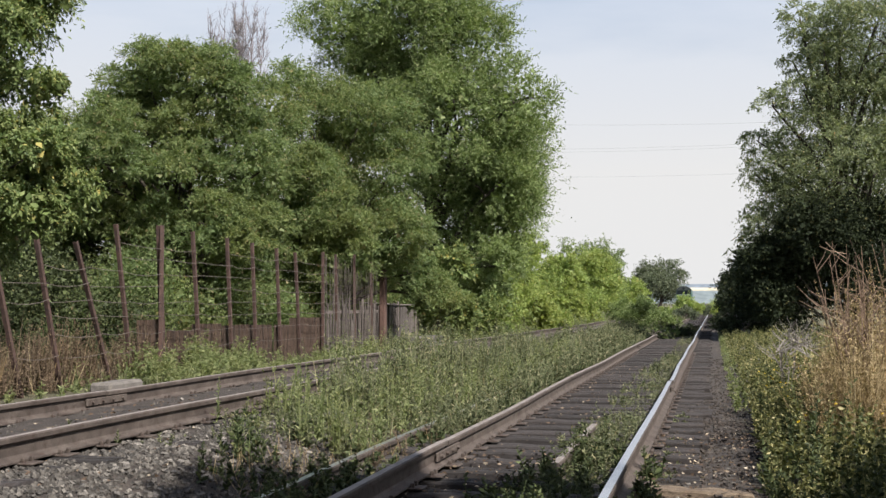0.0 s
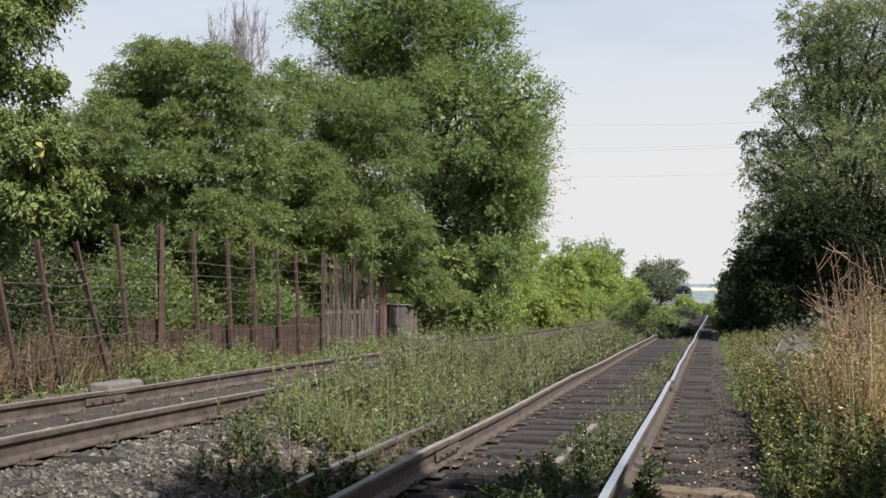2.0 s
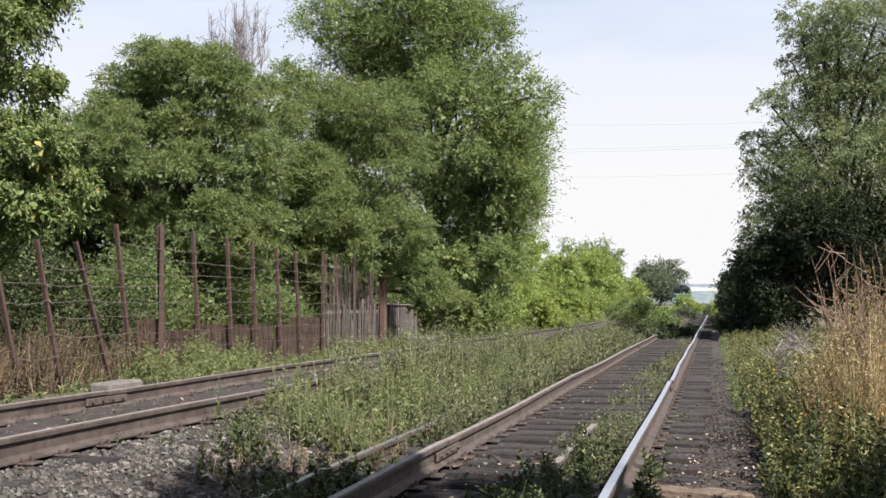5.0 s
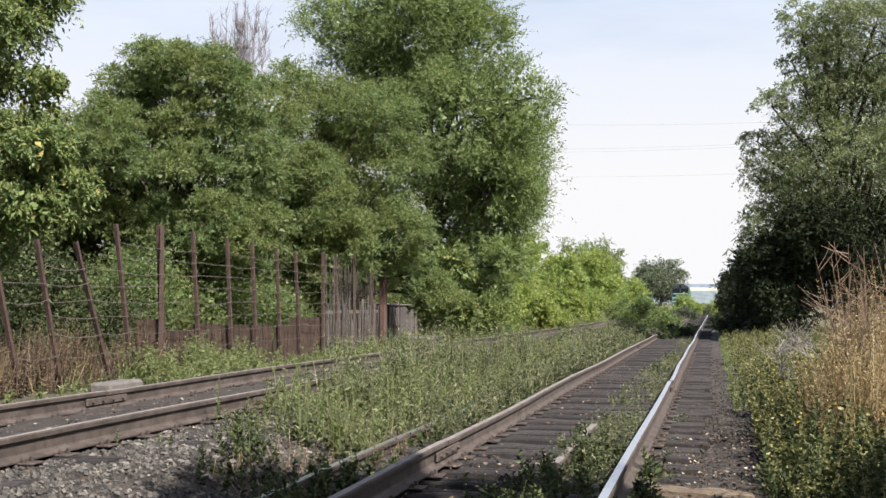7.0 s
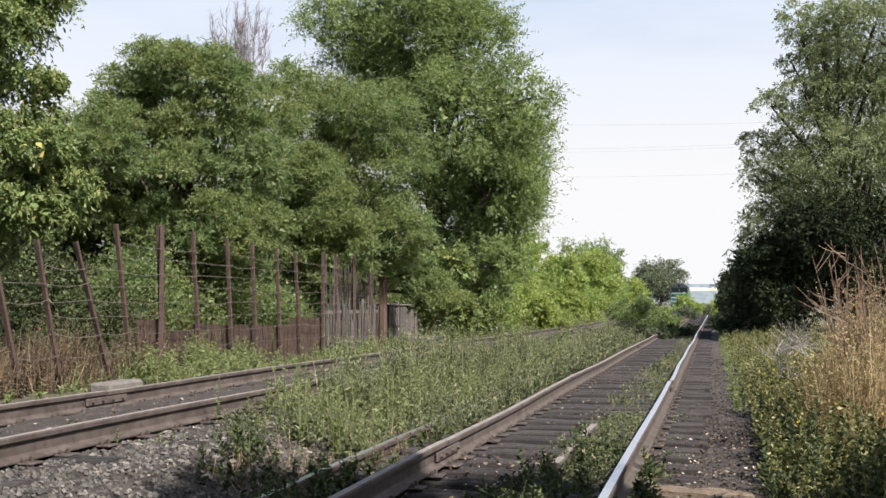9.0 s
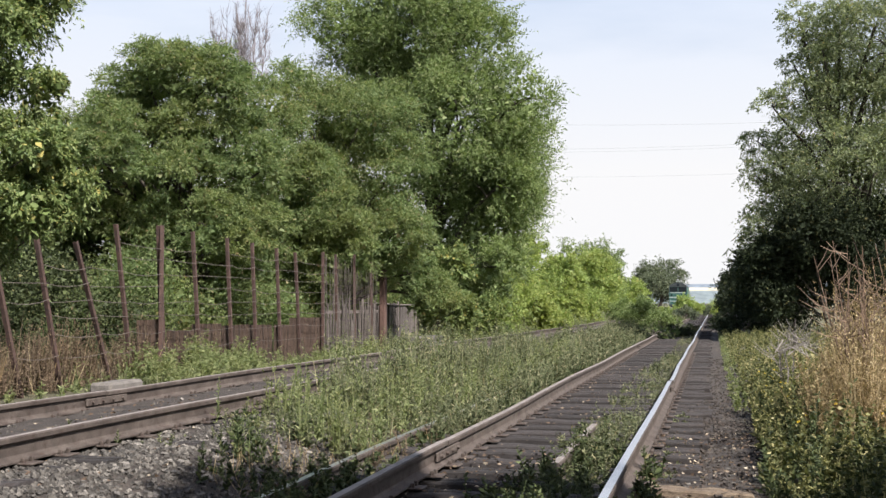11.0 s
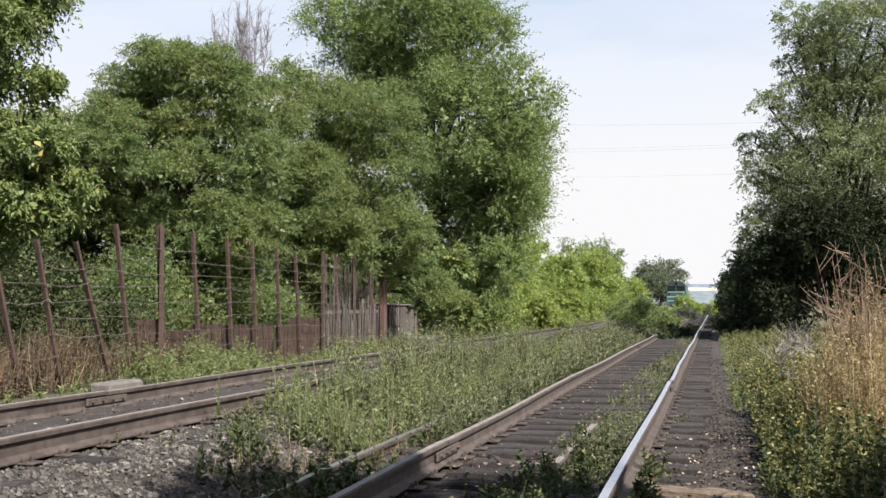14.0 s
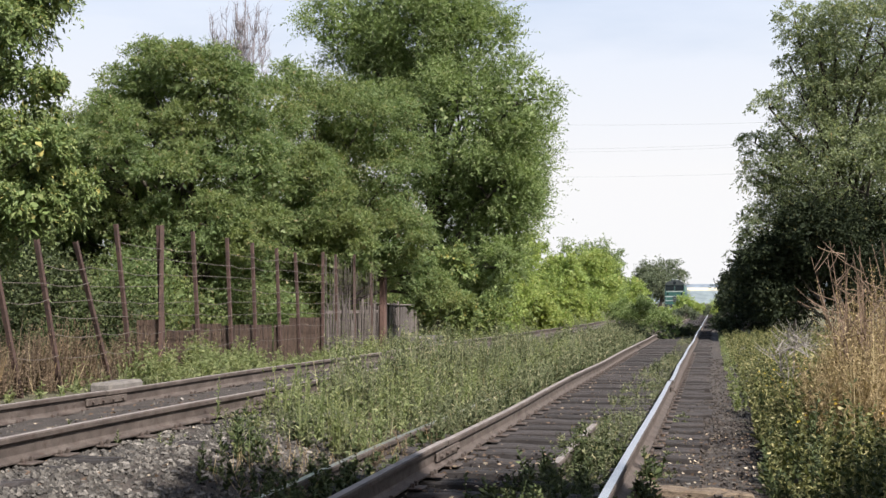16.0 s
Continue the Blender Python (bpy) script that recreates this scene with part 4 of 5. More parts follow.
def build_trackside():
    bm = bmesh.new()
    box(bm, (0.14, 0.2, 2.0), pose(0, 0, 1.0), 0.012)
    box(bm, (0.18, 0.24, 0.02), pose(0, 0, 2.01), 0.004)
    o = part("steel_pillar", bm, surface("red_rust", (0.075, 0.042, 0.035), (0.14, 0.082, 0.066), 5, 70, 0.9, 0.05, 0.4, (0.07, 0.04, 0.03)))
    o.location = (-8.0, 26.3, 0.22)
    tagged(o, "red-rusted square steel pillar ending the fence", "pillar")

    shed = thing("plank_hut", "low grey plank hut leaning beside the tracks", "hut", (-8.6, 28.6, 0.2))
    rng = random.Random(12)
    for k in range(24):
        h = 1.15 + 0.1 * math.sin(k * 0.3) - max(0, k - 19) * 0.13 + rng.uniform(-0.05, 0.03)
        bm = bmesh.new()
        box(bm, (0.025, 0.13, h), pose(0, 0, h / 2), 0.004)
        o = part("plank", bm, GREY_PLANK, shed)
        o.location, o.rotation_euler = (rng.uniform(-0.01, 0.01), 0.07 + k * 0.142, 0), (rng.uniform(-0.03, 0.03), rng.uniform(-0.02, 0.02), 0)
    for k in range(8):
        bm = bmesh.new()
        box(bm, (0.14, 0.025, 1.15), pose(0, 0, 0.575), 0.004)
        o = part("plank", bm, GREY_PLANK, shed)
        o.location, o.rotation_euler = (-0.1 - k * 0.15, 0, 0), (0, rng.uniform(-0.03, 0.03), 0)
    bm = bmesh.new()
    box(bm, (1.4, 3.0, 0.03), pose(-0.65, 1.42, 1.2, 0, 3, 0), 0.006)
    part("roof", bm, GREY_PLANK, shed)

    for (x, y, z, a, b, c, turn, text) in ((-7.3, 12.5, 0.14, 0.3, 0.85, 0.25, 2, "broken concrete slab edge beside the rail"), (-7.45, 28.2, 0.2, 0.6, 2.0, 0.34, 0, "grey concrete block beside the hut")):
        bm = bmesh.new()
        box(bm, (a, b, c), pose(0, 0, c / 2), 0.03)
        bmesh.ops.subdivide_edges(bm, edges=bm.edges[:], cuts=2, use_grid_fill=True)
        for v in bm.verts:
            v.co += 0.012 * noise.noise_vector(v.co * 7)
        o = part("concrete_block", bm, CONCRETE)
        o.matrix_basis = pose(x, y, z, 0, 0, turn)
        tagged(o, text, "concrete block")


build_trackside()


def build_plank():
    """A dry timber across the path, put in for a sunlit earthy band."""
    bm = bmesh.new()
    box(bm, (0.74, 0.2, 0.07), pose(0, 0, 0.03), 0.012)
    bmesh.ops.subdivide_edges(bm, edges=[e for e in bm.edges if abs((e.verts[0].co - e.verts[1].co).x) > 0.3], cuts=9)
    for v in bm.verts:
        v.co += 0.014 * noise.noise_vector(v.co * 6 + Vector((3, 1, 2)))
    o = part("plank", bm, surface("dry_tan_timber", (0.1, 0.072, 0.05), (0.24, 0.185, 0.13), 4, 45, 0.95, 0, 0.8, (0.09, 0.065, 0.045), 0, (0.7, 9, 5)))
    o.matrix_basis = pose(-0.1, 8.25, -0.062, 0, 2, 3)
    tagged(o, "dry tan timber standing in for a sunlit earthy band across the path", "plank")


build_plank()


# ---- power lines high across the line ----
for k, (z0, z1) in enumerate(((21.3, 20.6), (18.6, 18.35), (18.25, 18.05), (15.5, 15.2))):
    bm = bmesh.new()
    tube(bm, [Vector((x, 120, z0 + (z1 - z0) * (x + 16) / 19 + 0.0009 * (x + 10) ** 2)) for x in range(-70, 71, 10)], [0.016] * 15, 4)
    tagged(part("power_line", bm, surface("grey_cable", (0.3, 0.32, 0.34), (0.42, 0.44, 0.46), 3, 30, 0.6)), "thin grey overhead cable across the sky", "cable", "power lines")


# ---- weeds and grass ----
def plants(rng, x, y, h, per, leaf, slim, lean=0.2, rise=0.4, stem=0.006):
    """Leafy stalks: a thin stem and leaves all the way up."""
    n = len(x)
    h = h * (0.75 + 0.45 * np.sin(x * 4.1 + 2 * np.sin(y * 1.3)) * np.sin(y * 2.2 + x))
    base = np.stack([x, y, ground_z(x, y) - 0.02], axis=1)
    tip = base + np.stack([rng.normal(size=n) * lean * h, rng.normal(size=n) * lean * h, h], axis=1)
    t = rng.uniform(0.12, 1.0, (n, per))
    pos = base[:, None] + (tip - base)[:, None] * t[..., None]
    way = unit(rng.normal(size=(n, per, 3)) * (1, 1, 0.5) + (0, 0, rise))
    ln = (leaf * (0.5 + np.clip(h / h.mean(), 0.4, 1.4) * 0.5))[:, None] * rng.uniform(0.5, 1.3, (n, per)) * (1.15 - 0.6 * t)
    leaves = leaf_faces(rng, pos.reshape(-1, 3), way.reshape(-1, 3), ln.ravel(), ln.ravel() * slim)
    d = tip - base
    L = np.linalg.norm(d, axis=1)
    stems = leaf_faces(rng, base, d / L[:, None], L, np.full(n, stem * 2), 0.0)
    return np.concatenate([leaves, stems])


def blades(rng, x, y, h, width=0.006, lean=0.35):
    n = len(x)
    base = np.stack([x, y, ground_z(x, y) - 0.02], axis=1)
    way = unit(np.stack([rng.normal(size=n) * lean, rng.normal(size=n) * lean, np.ones(n)], axis=1))
    return leaf_faces(rng, base, way, h, np.full(n, width), 0.1)


def patchy(rng, x, y, scale, keep):
    """Thins a scatter into patches."""
    v = np.sin(x * scale * 2.3 + 1.3 * np.sin(y * scale)) * np.sin(y * scale * 1.1 + 2 * np.sin(x * scale * 0.7)) + rng.normal(size=len(x)) * 0.35
    return v > keep


def strip(rng, n, x0, x1, y0, y1, bias=1.6, scale=1.2, keep=-0.4):
    x, y = rng.uniform(x0, x1, n), y0 + (y1 - y0) * rng.uniform(0, 1, n) ** bias
    k = patchy(rng, x, y, scale, keep)
    return x[k], y[k]


def stuff(name, faces, material, label, category):
    return tagged(new(name, faces_mesh(name, np.concatenate(faces), 4, material)), label, category, kind="stuff")


def build_weeds():
    rng = np.random.default_rng(77)
    u = rng.uniform
    green, fresh, dry = [], [], []
    # the weedy strip between the tracks
    for n, x0, x1, y0, y1, h0, h1, bias, keep in ((420, -4.2, -3.1, 8.4, 11.5, 0.15, 0.4, 1.0, -0.3), (1500, -4.0, -2.45, 11.4, 24, 0.2, 0.6, 1.2, -0.9), (1300, -4.5, -3.6, 11.6, 25, 0.4, 0.95, 1.2, -0.6), (2400, -4.5, -2.45, 22, 60, 0.25, 0.65, 1.2, -0.9), (500, -4.9, -3.6, 7, 12, 0.08, 0.28, 1, 0.35), (900, -4.5, -2.4, 60, 150, 0.2, 0.7, 1.0, -0.9)):
        x, y = strip(rng, n, x0, x1, y0, y1, bias, 1.2, keep)
        green.append(plants(rng, x, y, u(h0, h1, len(x)), 28 if y0 < 20 else 20 if y0 < 50 else 12, 0.05 if y0 < 9 else 0.065 if y0 < 20 else 0.1, 0.27, 0.16, 0.85))
    # between the check rail and the polished rail, and along the rail's outer foot
    for n, x0, x1, y0, y1, h0, h1 in ((900, -1.2, -0.75, 8.8, 30, 0.12, 0.32), (420, -1.45, -1.12, 10.3, 24, 0.12, 0.3), (700, -1.25, -0.75, 25, 70, 0.12, 0.3), (120, -0.55, -0.3, 9, 14, 0.04, 0.12), (200, -2.98, -2.4, 7.5, 11.6, 0.05, 0.12)):
        x, y = strip(rng, n, x0, x1, y0, y1, 1.2, 2.0, -0.6)
        green.append(plants(rng, x, y, u(h0, h1, len(x)), 22, 0.05, 0.3))
    # the right-hand verge far along
    x, y = strip(rng, 800, 0.45, 1.6, 17, 46, 1.3, 1.5, -1.2)
    far_verge = [plants(rng, x, y, u(0.2, 0.5, len(x)), 22, 0.07, 0.42)]
    x, y = strip(rng, 900, 1.5, 6.0, 14, 46, 1.0, 1.0, -1.5)
    far_verge.append(plants(rng, x, y, u(0.25, 0.7, len(x)), 16, 0.1, 0.42))
    stuff("verge_weeds", far_verge, VERGE, "yellowing weeds along the foot of the hedge", "weeds")
    x, y = strip(rng, 240, 0.24, 0.5, 15, 60, 1.2, 1.5, -0.9)
    fresh.append(plants(rng, x, y, u(0.1, 0.32, len(x)), 22, 0.07, 0.3))
    # the grass left of the disused track
    for n, x0, x1, y0, y1, h0, h1 in ((520, -7.95, -7.1, 13.6, 17.6, 0.3, 0.65), (260, -7.9, -7.0, 17, 22, 0.12, 0.35), (900, -8.0, -7.0, 21, 60, 0.2, 0.6), (60, -8.6, -7.5, 9.5, 13.5, 0.15, 0.4), (900, -8, -6.9, 55, 150, 0.3, 0.9)):
        x, y = strip(rng, n, x0, x1, y0, y1, 1.1, 1.0, -0.7)
        fresh.append(plants(rng, x, y, u(h0, h1, len(x)), 26, 0.09, 0.28))
    # taller fresh tufts standing out of the strip between the tracks
    x, y = strip(rng, 1500, -4.5, -3.12, 9.4, 27, 1.3, 0.9, -0.25)
    fresh.append(plants(rng, x, y, u(0.3, 0.8, len(x)), 30, 0.065, 0.24, 0.12, 0.9))
    # undergrowth behind the fence, the crowns' shade put into its leaf colour
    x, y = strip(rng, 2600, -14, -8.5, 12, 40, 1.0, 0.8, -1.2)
    stuff("undergrowth", [plants(rng, x, y, u(0.4, 1.5, len(x)), 46, 0.055, 0.42, 0.15)], DARK_SHADED_WEED, "leafy undergrowth behind the wire fence, shade put into its colour", "undergrowth")
    # dark leafy stalks nearest the camera and along the rails, shade in their colour
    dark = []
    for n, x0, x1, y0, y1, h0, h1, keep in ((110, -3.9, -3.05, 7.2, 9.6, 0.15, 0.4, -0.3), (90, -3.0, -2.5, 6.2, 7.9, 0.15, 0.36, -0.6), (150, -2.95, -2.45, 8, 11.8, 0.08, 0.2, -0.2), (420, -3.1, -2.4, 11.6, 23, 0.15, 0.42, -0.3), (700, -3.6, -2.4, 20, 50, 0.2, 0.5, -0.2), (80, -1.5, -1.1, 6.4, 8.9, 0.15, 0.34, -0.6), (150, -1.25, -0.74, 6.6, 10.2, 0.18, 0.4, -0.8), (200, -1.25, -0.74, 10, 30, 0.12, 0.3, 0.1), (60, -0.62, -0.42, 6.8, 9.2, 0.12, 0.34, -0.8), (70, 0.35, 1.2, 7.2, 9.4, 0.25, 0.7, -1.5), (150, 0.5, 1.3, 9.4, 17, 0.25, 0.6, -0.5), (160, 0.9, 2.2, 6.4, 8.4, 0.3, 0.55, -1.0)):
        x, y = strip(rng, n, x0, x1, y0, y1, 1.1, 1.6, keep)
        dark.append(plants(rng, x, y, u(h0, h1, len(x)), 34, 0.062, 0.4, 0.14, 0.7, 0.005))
    stuff("weeds", dark, DARK_SHADED_WEED, "dark leafy weeds standing close to the rails, shade added to their colour", "weeds")
    stuff("weeds", green, WEED, "grey-green ragweed growing thickly between the rails", "weeds")
    stuff("grass", fresh, FRESH, "fresh bright green weeds along the tracks", "grass")
    # low grass tufts
    x, y = strip(rng, 12000, -4.0, -2.4, 11, 60, 1.6, 1.5, -0.2)
    tuft = [blades(rng, x, y, u(0.08, 0.28, len(x)))]
    x, y = strip(rng, 9000, -1.2, -0.72, 7, 60, 1.6, 2.0, -0.5)
    tuft.append(blades(rng, x, y, u(0.06, 0.22, len(x))))
    x, y = strip(rng, 2500, 0.5, 2.4, 10, 60, 1.5, 1.5, -0.6)
    tuft.append(blades(rng, x, y, u(0.12, 0.5, len(x))))
    x, y = strip(rng, 7000, -8.5, -6.9, 12.8, 60, 1.3, 1.5, -0.6)
    tuft.append(blades(rng, x, y, u(0.1, 0.35, len(x))))
    stuff("grass", tuft, WEED, "thin grass tufts among the weeds", "grass")
    x, y = strip(rng, 1300, -8.8, -7.95, 10.4, 17.0, 1.2, 2.0, -0.9)
    wx, wy = strip(rng, 420, -3.7, -2.45, 8.8, 24, 1.2, 1.8, -0.3)
    withered = [plants(rng, wx, wy, u(0.1, 0.32, len(wx)), 26, 0.04, 0.3, 0.2, 0.7)]
    stuff("withered_weeds", withered, DEAD_WEED, "withered brown stalks low among the green weeds", "weeds")
    stuff("withered_weeds", [plants(rng, x, y, u(0.4, 0.95, len(x)), 40, 0.045, 0.3, 0.12, 0.7)], DEAD_WEED, "withered brown weeds matted along the fence", "weeds")
    x, y = strip(rng, 160, -8.7, -7.9, 10.5, 14.5, 1.0, 2.0, -0.9)
    dry.append(blades(rng, x, y, u(0.3, 0.9, len(x)), 0.008, 0.25))
    x, y = strip(rng, 2000, -3.7, -2.5, 7.5, 24, 1.4, 2.0, 0.0)
    dry.append(blades(rng, x, y, u(0.08, 0.3, len(x)), 0.005, 0.4))
    stuff("dry_grass", dry, STRAW, "tall straw-coloured dry weeds on the verge", "dry grass")
    # fallen leaves on the sleepers and ballast
    lit = []
    for n, x0, x1, y0, y1, z in ((300, -6.0, -4.95, 7, 12, 0.215), (260, -2.15, -1.3, 6.5, 10, 0.012), (700, -0.55, 0.45, 6.3, 12, 0.0), (350, -4.8, -3.0, 6, 10, 0.0), (260, -2.1, -1.3, 10, 25, 0.005)):
        x, y = u(x0, x1, n), u(y0, y1, n)
        base = np.stack([x, y, np.maximum(ground_z(x, y) + 0.012, z)], axis=1)
        a = u(0, math.tau, n)
        way = unit(np.stack([np.cos(a), np.sin(a), u(-0.1, 0.35, n)], axis=1))
        ln = u(0.015, 0.05, n)
        lit.append(leaf_faces(rng, base, way, ln, ln * 0.5, 0.3))
    stuff("leaf_litter", lit, LITTER, "curled tan fallen leaves on sleepers and stones", "leaves")
    x, y = u(0.5, 1.6, 70), u(8.5, 16, 70)
    b = np.stack([x, y, ground_z(x, y) + u(0.25, 0.6, 70)], axis=1)
    b = np.repeat(b, 6, axis=0)
    stuff("blossom", [leaf_faces(rng, b, unit(rng.normal(size=b.shape) * (1, 1, 0.4)), np.full(420, 0.018), np.full(420, 0.012))], BLOSSOM, "small yellow weed blossoms on the verge", "flowers")


build_weeds()


def verge_clumps():
    """The near verge: leafy weeds at the path's edge, straw behind them, each clump on its own foot."""
    rng = np.random.default_rng(123)
    u = rng.uniform
    clumps = []

    def clump(name, faces, material, label, category, foot):
        f = np.concatenate(faces) - np.array(foot)
        o = stuff(name, [f], material, label, category)
        o.location = foot
        clumps.append(o)

    for x0, x1, y0, y1, n, h0, h1 in ((0.42, 0.85, 7.4, 9.6, 70, 0.25, 0.55), (0.42, 0.8, 9.6, 12.0, 105, 0.25, 0.6), (0.45, 0.85, 12.0, 14.5, 130, 0.25, 0.6), (0.5, 1.0, 14.5, 17.5, 140, 0.25, 0.55), (0.8, 1.7, 6.6, 8.6, 90, 0.25, 0.5), (0.85, 1.4, 8.6, 11, 110, 0.2, 0.45), (0.9, 1.8, 11, 17, 260, 0.4, 0.75)):
        foot = ((x0 + x1) / 2, (y0 + y1) / 2, float(ground_z((x0 + x1) / 2, (y0 + y1) / 2)))
        x, y = u(x0, x1, n), u(y0, y1, n)
        clump("verge_weeds", [plants(rng, x, y, u(h0, h1, n) * (0.75 + np.clip(x - 0.4, 0, 0.6)), 44, 0.058, 0.5, 0.16, 0.5)],
            VERGE, "yellowing broad-leaved weeds at the edge of the path", "weeds", foot)
    for x0, x1, y0, y1, n, h0, h1 in ((0.82, 1.1, 9.4, 11.4, 100, 0.6, 0.9), (1.0, 1.35, 9.2, 11.2, 170, 0.8, 1.2), (1.25, 1.75, 9.4, 11.6, 210, 1.0, 1.45), (1.05, 1.5, 11.2, 13.2, 170, 0.8, 1.2), (1.4, 2.2, 11.4, 13.6, 220, 1.0, 1.5)):
        foot = ((x0 + x1) / 2, (y0 + y1) / 2, float(ground_z((x0 + x1) / 2, (y0 + y1) / 2)))
        x, y = u(x0, x1, n), u(y0, y1, n)
        clump("dry_weeds", [plants(rng, x, y, u(h0, h1, n), 60, 0.042, 0.32, 0.1, 0.9, 0.004), blades(rng, u(x0, x1, 3 * n), u(y0, y1, 3 * n), u(h0, h1, 3 * n) * u(0.4, 0.95, 3 * n), 0.006, 0.2)],
            STRAW, "tall straw-coloured dry weeds on the verge", "dry grass", foot)
    return clumps


verge = verge_clumps()


def dead_branches():
    rng = np.random.default_rng(91)
    stalks = []
    for x, y, h, n, m, wide, label in ((0.95, 14.6, 1.15, 13, DEAD_WOOD, 1.0, "bleached dead branches at the edge of the verge"), (1.35, 10.8, 1.95, 18, DRY_STALK, 0.45, "bare brittle stalks standing over dry weeds"), (1.75, 11.4, 1.95, 16, DRY_STALK, 0.45, "bare brittle stalks standing over dry weeds"), (1.5, 12.6, 1.7, 12, DRY_STALK, 0.5, "bare brittle stalks standing over dry weeds")):
        bm = bmesh.new()
        for k in range(n):
            a = rng.uniform(0, math.tau)
            out = Vector((math.cos(a), math.sin(a), 0)) * rng.uniform(0.1, 1.0) * wide
            p0 = Vector((rng.normal() * 0.06, rng.normal() * 0.1, -0.05))
            tip = p0 + out + Vector((0, 0, h * rng.uniform(0.6, 1.0)))
            if wide > 0.9 and k % 3:
                # fallen limbs lie across the few that stand
                p0 = Vector((rng.uniform(-0.3, 0.0), rng.normal() * 0.05, h * rng.uniform(0.6, 0.78)))
                tip = p0 + Vector((rng.uniform(0.25, 0.5), rng.normal() * 0.1, h * rng.uniform(-0.08, 0.16)))
            elif wide > 0.9:
                tip = p0 + out * 0.3 + Vector((0, 0, h * 0.75))
            mid = p0.lerp(tip, 0.5) + Vector((rng.normal() * 0.05, rng.normal() * 0.05, 0.1))
            tube(bm, [p0, mid, tip], [0.012, 0.010, 0.005] if wide > 0.9 else [0.009, 0.007, 0.003], 4)
            for _ in range(6):
                s = mid.lerp(tip, rng.uniform(-0.3, 0.9))
                w = Vector((rng.normal() * 0.16, rng.normal() * 0.16, rng.uniform(0.02, 0.28)))
                tube(bm, [s, s + w * 0.6, s + w + Vector((0, 0, 0.03))], [0.005, 0.004, 0.002], 3)
        o = part("dead_branch", bm, m)
        o.location = (x, y, float(ground_z(x, y)))
        tagged(o, label, "branches")
        stalks.append(o)
    return stalks


bare_stalks = dead_branches()


# ---- the locomotive ----
def build_locomotive():
    """Nose towards the camera (-Y); its origin lies on the rail head under the nose."""
    wheels = []
    loco = thing("locomotive", "green diesel locomotive with white stripes and dark roof", "locomotive", (LEFT_X, 222, LEFT_Z + 0.19))
    bm = bmesh.new()
    section = [(-1.5, 1.15), (-1.53, 1.6), (-1.53, 3.4), (-1.42, 4.1), (1.42, 4.1), (1.53, 3.4), (1.53, 1.6), (1.5, 1.15)]
    rings = [[bm.verts.new((a * s, y, b)) for a, b in section] for y, s in ((0.0, 0.93), (0.18, 0.98), (0.5, 1.0), (16.0, 1.0), (16.4, 0.95))]
    for lo, hi in zip(rings, rings[1:]):
        for k in range(8):
            bm.faces.new((lo[k], lo[(k + 1) % 8], hi[(k + 1) % 8], hi[k]))
    bm.faces.new(rings[0])
    bm.faces.new(rings[-1])
    bmesh.ops.recalc_face_normals(bm, faces=bm.faces[:])
    body = part("body", bm, LOCO_GREEN, loco)
    bm = bmesh.new()
    arc = [(-1.46, 4.09), (-1.3, 4.4), (-0.8, 4.68), (0, 4.8), (0.8, 4.68), (1.3, 4.4), (1.46, 4.09)]
    rings = [[bm.verts.new((a, y, b)) for a, b in arc] for y in (-0.12, 16.3)]
    for k in range(6):
        bm.faces.new((rings[0][k], rings[0][k + 1], rings[1][k + 1], rings[1][k]))
    for r in rings:
        bm.faces.new(r)
    bmesh.ops.recalc_face_normals(bm, faces=bm.faces[:])
    roof = part("roof", bm, LOCO_DARK, loco, "sooty dark roof")
    for y in (3.5, 7.0, 11.0):
        bm = bmesh.new()
        box(bm, (1.2, 1.6, 0.16), pose(0, y, 4.82), 0.03)
        part("roof_hatch", bm, LOCO_DARK, roof)
    for x in (-0.25, 0.25):
        bm = bmesh.new()
        bmesh.ops.create_cone(bm, cap_ends=True, segments=10, radius1=0.11, radius2=0.03, depth=0.55, matrix=pose(x, 0.5, 4.93, 90))
        part("horn", bm, LOCO_WHITE, roof, "pale air horn")
    for x in (-0.72, 0.72):
        bm = bmesh.new()
        box(bm, (1.22, 0.03, 0.72), pose(x, -0.012, 3.62), 0.012)
        pane = part("windscreen", bm, GLASS, body)
        bm = bmesh.new()
        for dz in (-0.38, 0.38):
            box(bm, (1.3, 0.05, 0.05), pose(x, -0.02, 3.62 + dz))
        for dx in (-0.63, 0.63):
            box(bm, (0.05, 0.05, 0.71), pose(x + dx, -0.02, 3.62))
        part("window_frame", bm, LOCO_DARK, pane)
    for z, h, w in ((3.1, 0.14, 2.5), (2.35, 0.17, 2.86), (1.72, 0.14, 2.84)):
        bm = bmesh.new()
        box(bm, (w, 0.024, h), pose(0, -0.013, z), 0.005)
        part("stripe", bm, LOCO_WHITE, body, "dirty white stripe")
    for s in (-1, 1):
        bm = bmesh.new()
        box(bm, (0.02, 15.0, 0.2), pose(s * 1.532, 8.2, 2.35), 0.004)
        part("stripe", bm, LOCO_WHITE, body, "dirty white stripe")
        bm = bmesh.new()
        bmesh.ops.create_cone(bm, cap_ends=True, segments=14, radius1=0.15, radius2=0.13, depth=0.12, matrix=pose(s * 1.05, -0.05, 2.75, 90))
        part("marker_lamp", bm, GLASS, body, "round unlit lamp")
        bm = bmesh.new()
        bmesh.ops.create_cone(bm, cap_ends=True, segments=12, radius1=0.09, radius2=0.09, depth=0.5, matrix=pose(s * 0.87, -0.3, 1.0, 90))
        bmesh.ops.create_cone(bm, cap_ends=True, segments=14, radius1=0.22, radius2=0.2, depth=0.06, matrix=pose(s * 0.87, -0.56, 1.0, 90))
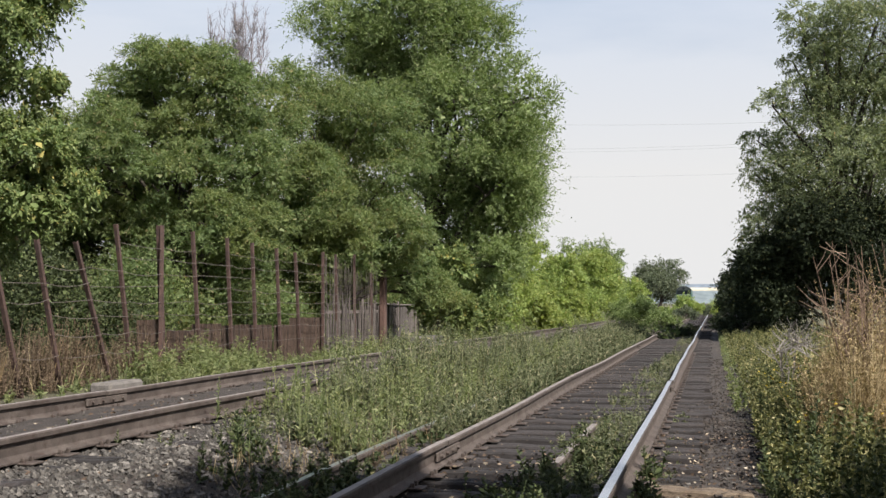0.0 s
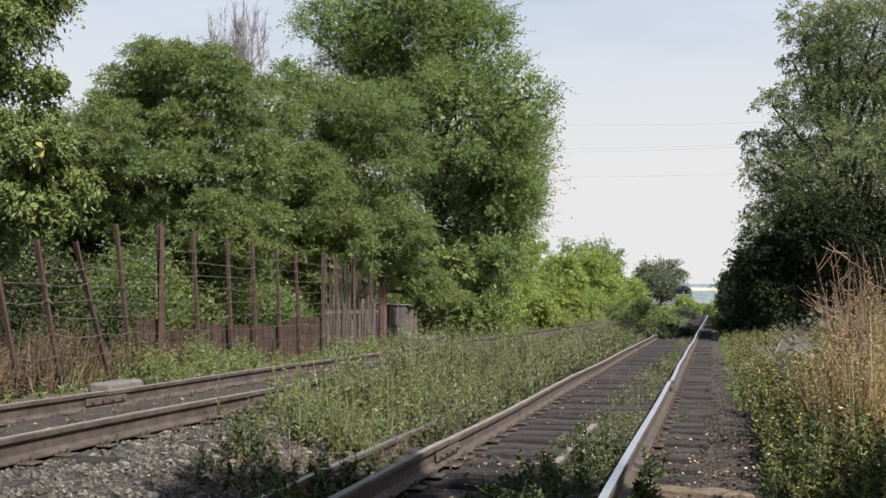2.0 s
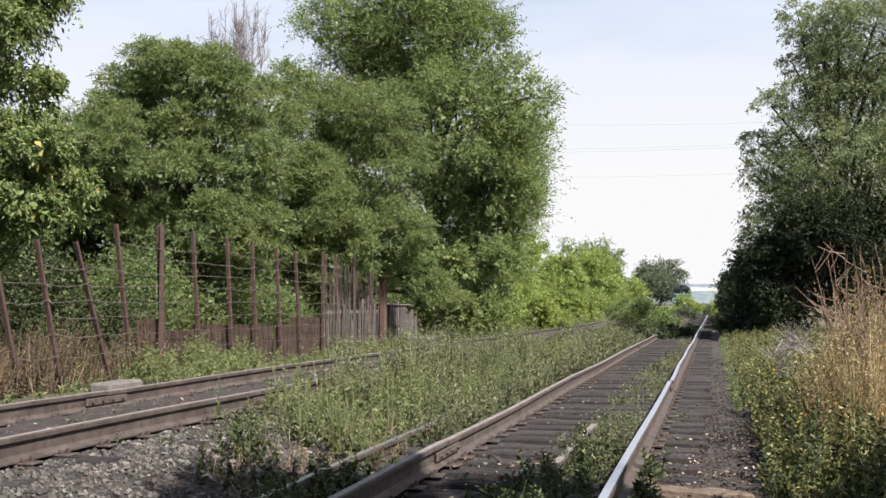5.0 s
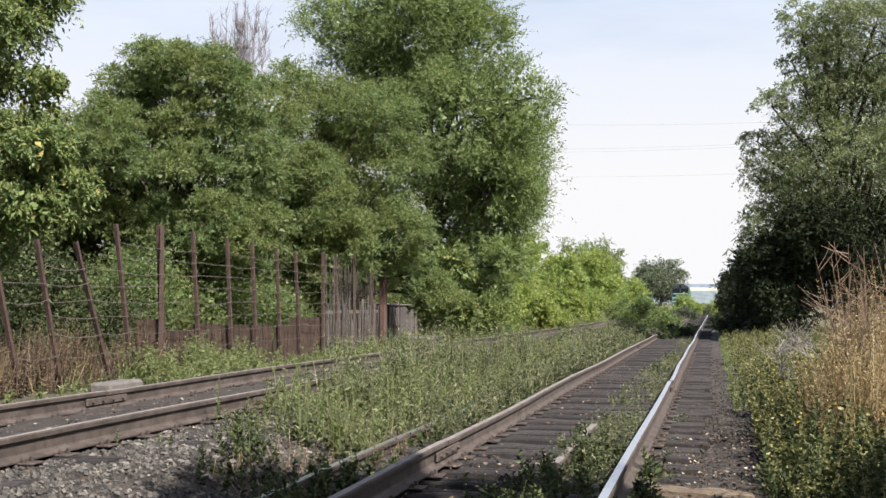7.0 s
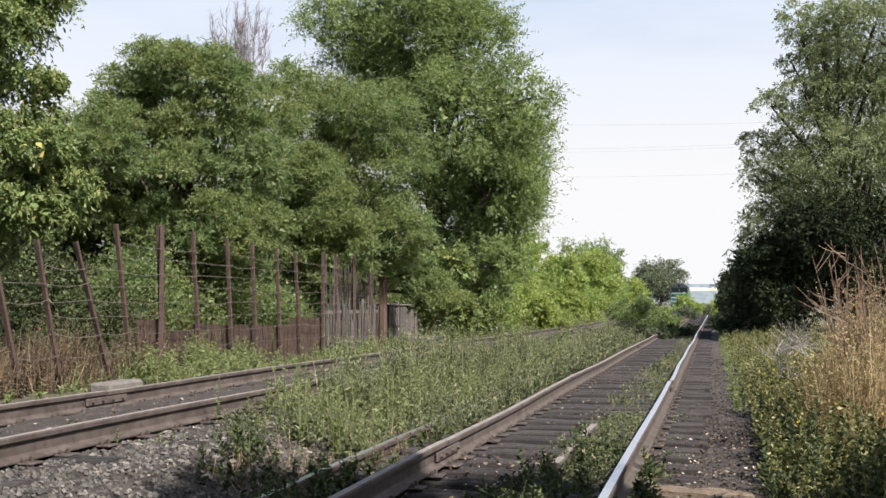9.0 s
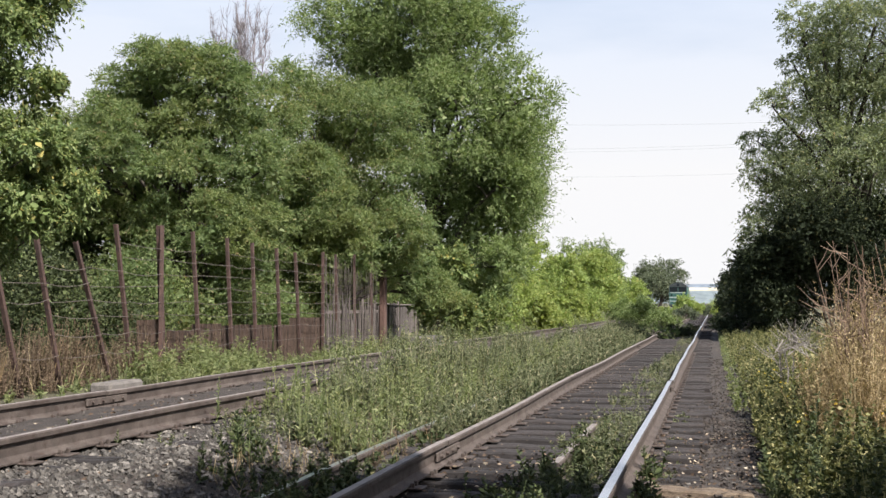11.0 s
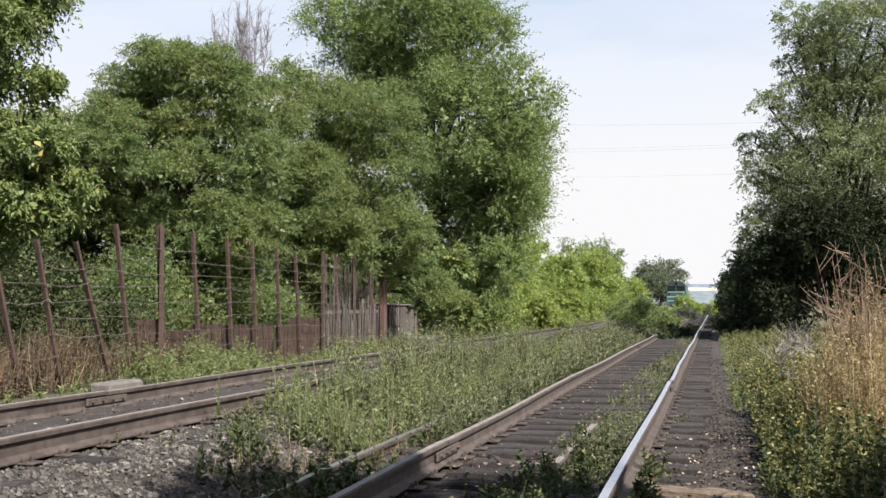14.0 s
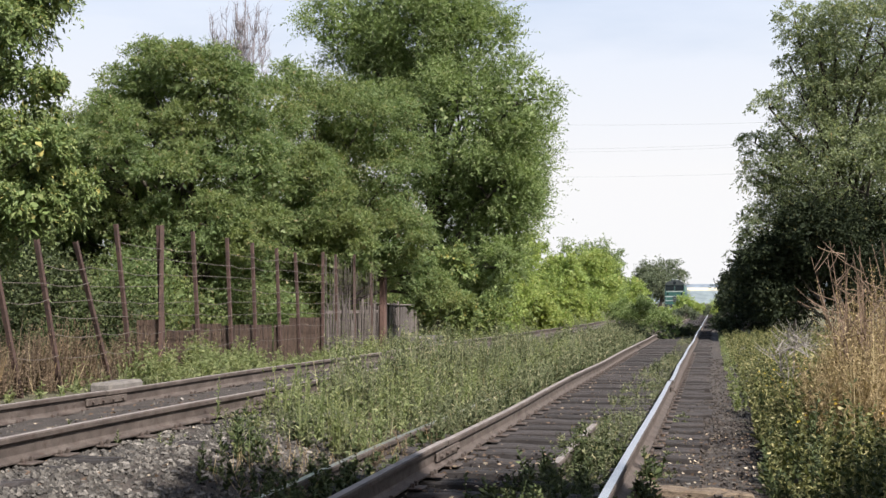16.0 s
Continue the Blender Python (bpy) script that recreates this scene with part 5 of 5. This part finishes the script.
        part("buffer", bm, LOCO_DARK, loco)
        bm = bmesh.new()
        tube(bm, [Vector((s * 1.3, -0.16, 1.2)), Vector((s * 1.3, -0.2, 1.7)), Vector((s * 1.3, -0.1, 2.4))], [0.02] * 3, 5)
        part("handrail", bm, LOCO_WHITE, loco, "white handrail")
        for k in range(4):
            bm = bmesh.new()
            box(bm, (0.03, 1.0, 0.65), pose(s * 1.52, 3.2 + k * 3.0, 3.05), 0.01)
            part("side_window", bm, GLASS, body)
    bm = bmesh.new()
    bmesh.ops.create_cone(bm, cap_ends=True, segments=18, radius1=0.26, radius2=0.24, depth=0.2, matrix=pose(0, -0.06, 4.4, 90))
    part("headlight", bm, GLASS, roof, "round unlit headlight")
    bm = bmesh.new()
    box(bm, (0.6, 0.06, 0.85), pose(0, -0.02, 1.95), 0.02)
    part("nose_door", bm, LOCO_DARK, body, "dark gangway door")
    bm = bmesh.new()
    box(bm, (2.9, 0.3, 0.4), pose(0, 0.0, 0.98), 0.03)
    box(bm, (2.9, 16, 0.25), pose(0, 8.2, 1.05), 0.03)
    part("underframe", bm, LOCO_DARK, loco)
    bm = bmesh.new()
    box(bm, (0.3, 0.7, 0.3), pose(0, -0.3, 0.98), 0.05)
    part("coupler", bm, LOCO_DARK, loco)
    bm = bmesh.new()
    box(bm, (2.6, 0.06, 0.42), pose(0, -0.1, 0.42, -12), 0.01)
    box(bm, (0.2, 0.9, 0.15), pose(0.9, 0.35, 0.68))
    box(bm, (0.2, 0.9, 0.15), pose(-0.9, 0.35, 0.68))
    part("rail_guard", bm, LOCO_WHITE, loco, "pale sloping rail guard")
    for y0 in (3.4, 12.8):
        bm = bmesh.new()
        for s in (-1, 1):
            box(bm, (0.12, 4.6, 0.3), pose(s * 1.05, y0, 0.7), 0.03)
        box(bm, (2.2, 0.5, 0.3), pose(0, y0, 0.75), 0.02)
        bogie = part("bogie", bm, LOCO_DARK, loco)
        for dy in (-1.85, 0, 1.85):
            bm = bmesh.new()
            for s in (-1, 1):
                bmesh.ops.create_cone(bm, cap_ends=True, segments=24, radius1=0.525, radius2=0.525, depth=0.13, matrix=pose(s * 0.8, 0, 0, 0, 90, 0))
            bmesh.ops.create_cone(bm, cap_ends=True, segments=10, radius1=0.09, radius2=0.09, depth=1.6, matrix=pose(0, 0, 0, 0, 90, 0))
            o = part("wheelset", bm, RUST_RAIL, bogie)
            o.location = (0, y0 + dy, 0.525)
            wheels.append(o)
    return loco, wheels


locomotive, wheelsets = build_locomotive()


def sway(ob, lean, period, phase):
    """Rows of a slow lean in the breeze about the foot of a plant."""
    b = Vector(ob.location)
    rows = []
    for k in range(33):
        a = k * 0.5 * math.tau / period + phase
        rows.append((k * 0.5, pose(b.x, b.y, b.z, lean[1] * math.cos(a / 1.3), lean[0] * math.sin(a), 0)))
    walk(ob, rows)


def leans(ob, rows):
    """Rows of time and lean towards +X, in degrees."""
    b = Vector(ob.location)
    walk(ob, [(t, pose(b.x, b.y, b.z, 0, a, 0)) for t, a in rows])


def motions():
    """The locomotive creeps nearer; the tall crowns stir a little."""
    z = LEFT_Z + 0.19
    run = ((0.0, 222.0), (2.0, 215.5), (4.2, 208.0), (6.3, 201.0), (9.2, 191.5), (11.3, 184.5), (13.5, 177.3), (16.0, 169.0))
    walk(locomotive, [(t, pose(LEFT_X, y, z)) for t, y in run])
    for w in wheelsets:
        turn = [(k * 0.2, math.degrees((222.0 - float(np.interp(k * 0.2, *zip(*run)))) / 0.525)) for k in range(81)]
        walk(w, [(t, pose(0, w.location.y, 0.525, a)) for t, a in turn])
    leans(big_tree, ((0, -0.4), (2, -0.36), (4.2, -0.27), (6.5, -0.08), (8, 0.15), (9.2, 0.2), (11.5, 0.0), (12.5, 0.2), (14, 0.55), (15, 0.55), (16, 0.4)))
    leans(leafless_tree, ((0, 0.0), (3, 0.1), (7, 0.35), (8, 0.5), (9.2, 0.38), (12, 0.55), (14, 0.75), (15, 0.5), (16, 0.35)))
    leans(right_tree, ((0, 0.3), (1, 0.1), (1.5, 0.4), (3, 0.0), (6.5, 0.12), (9, 0.0), (11.5, 0.2), (12.5, -0.35), (14, -0.6), (16, -0.6)))
    leans(round_tree, ((0, 0.0), (9, 0.1), (12.5, 0.0), (14, 0.2), (15, 0.4), (16, 0.6)))
    sway(near_tree, (0.25, 0.15), 9.0, 1.1)
    for k, o in enumerate(verge + bare_stalks):
        sway(o, (0.8, 0.3), 2.6 + 0.37 * (k % 5), 1.7 * k)


motions()
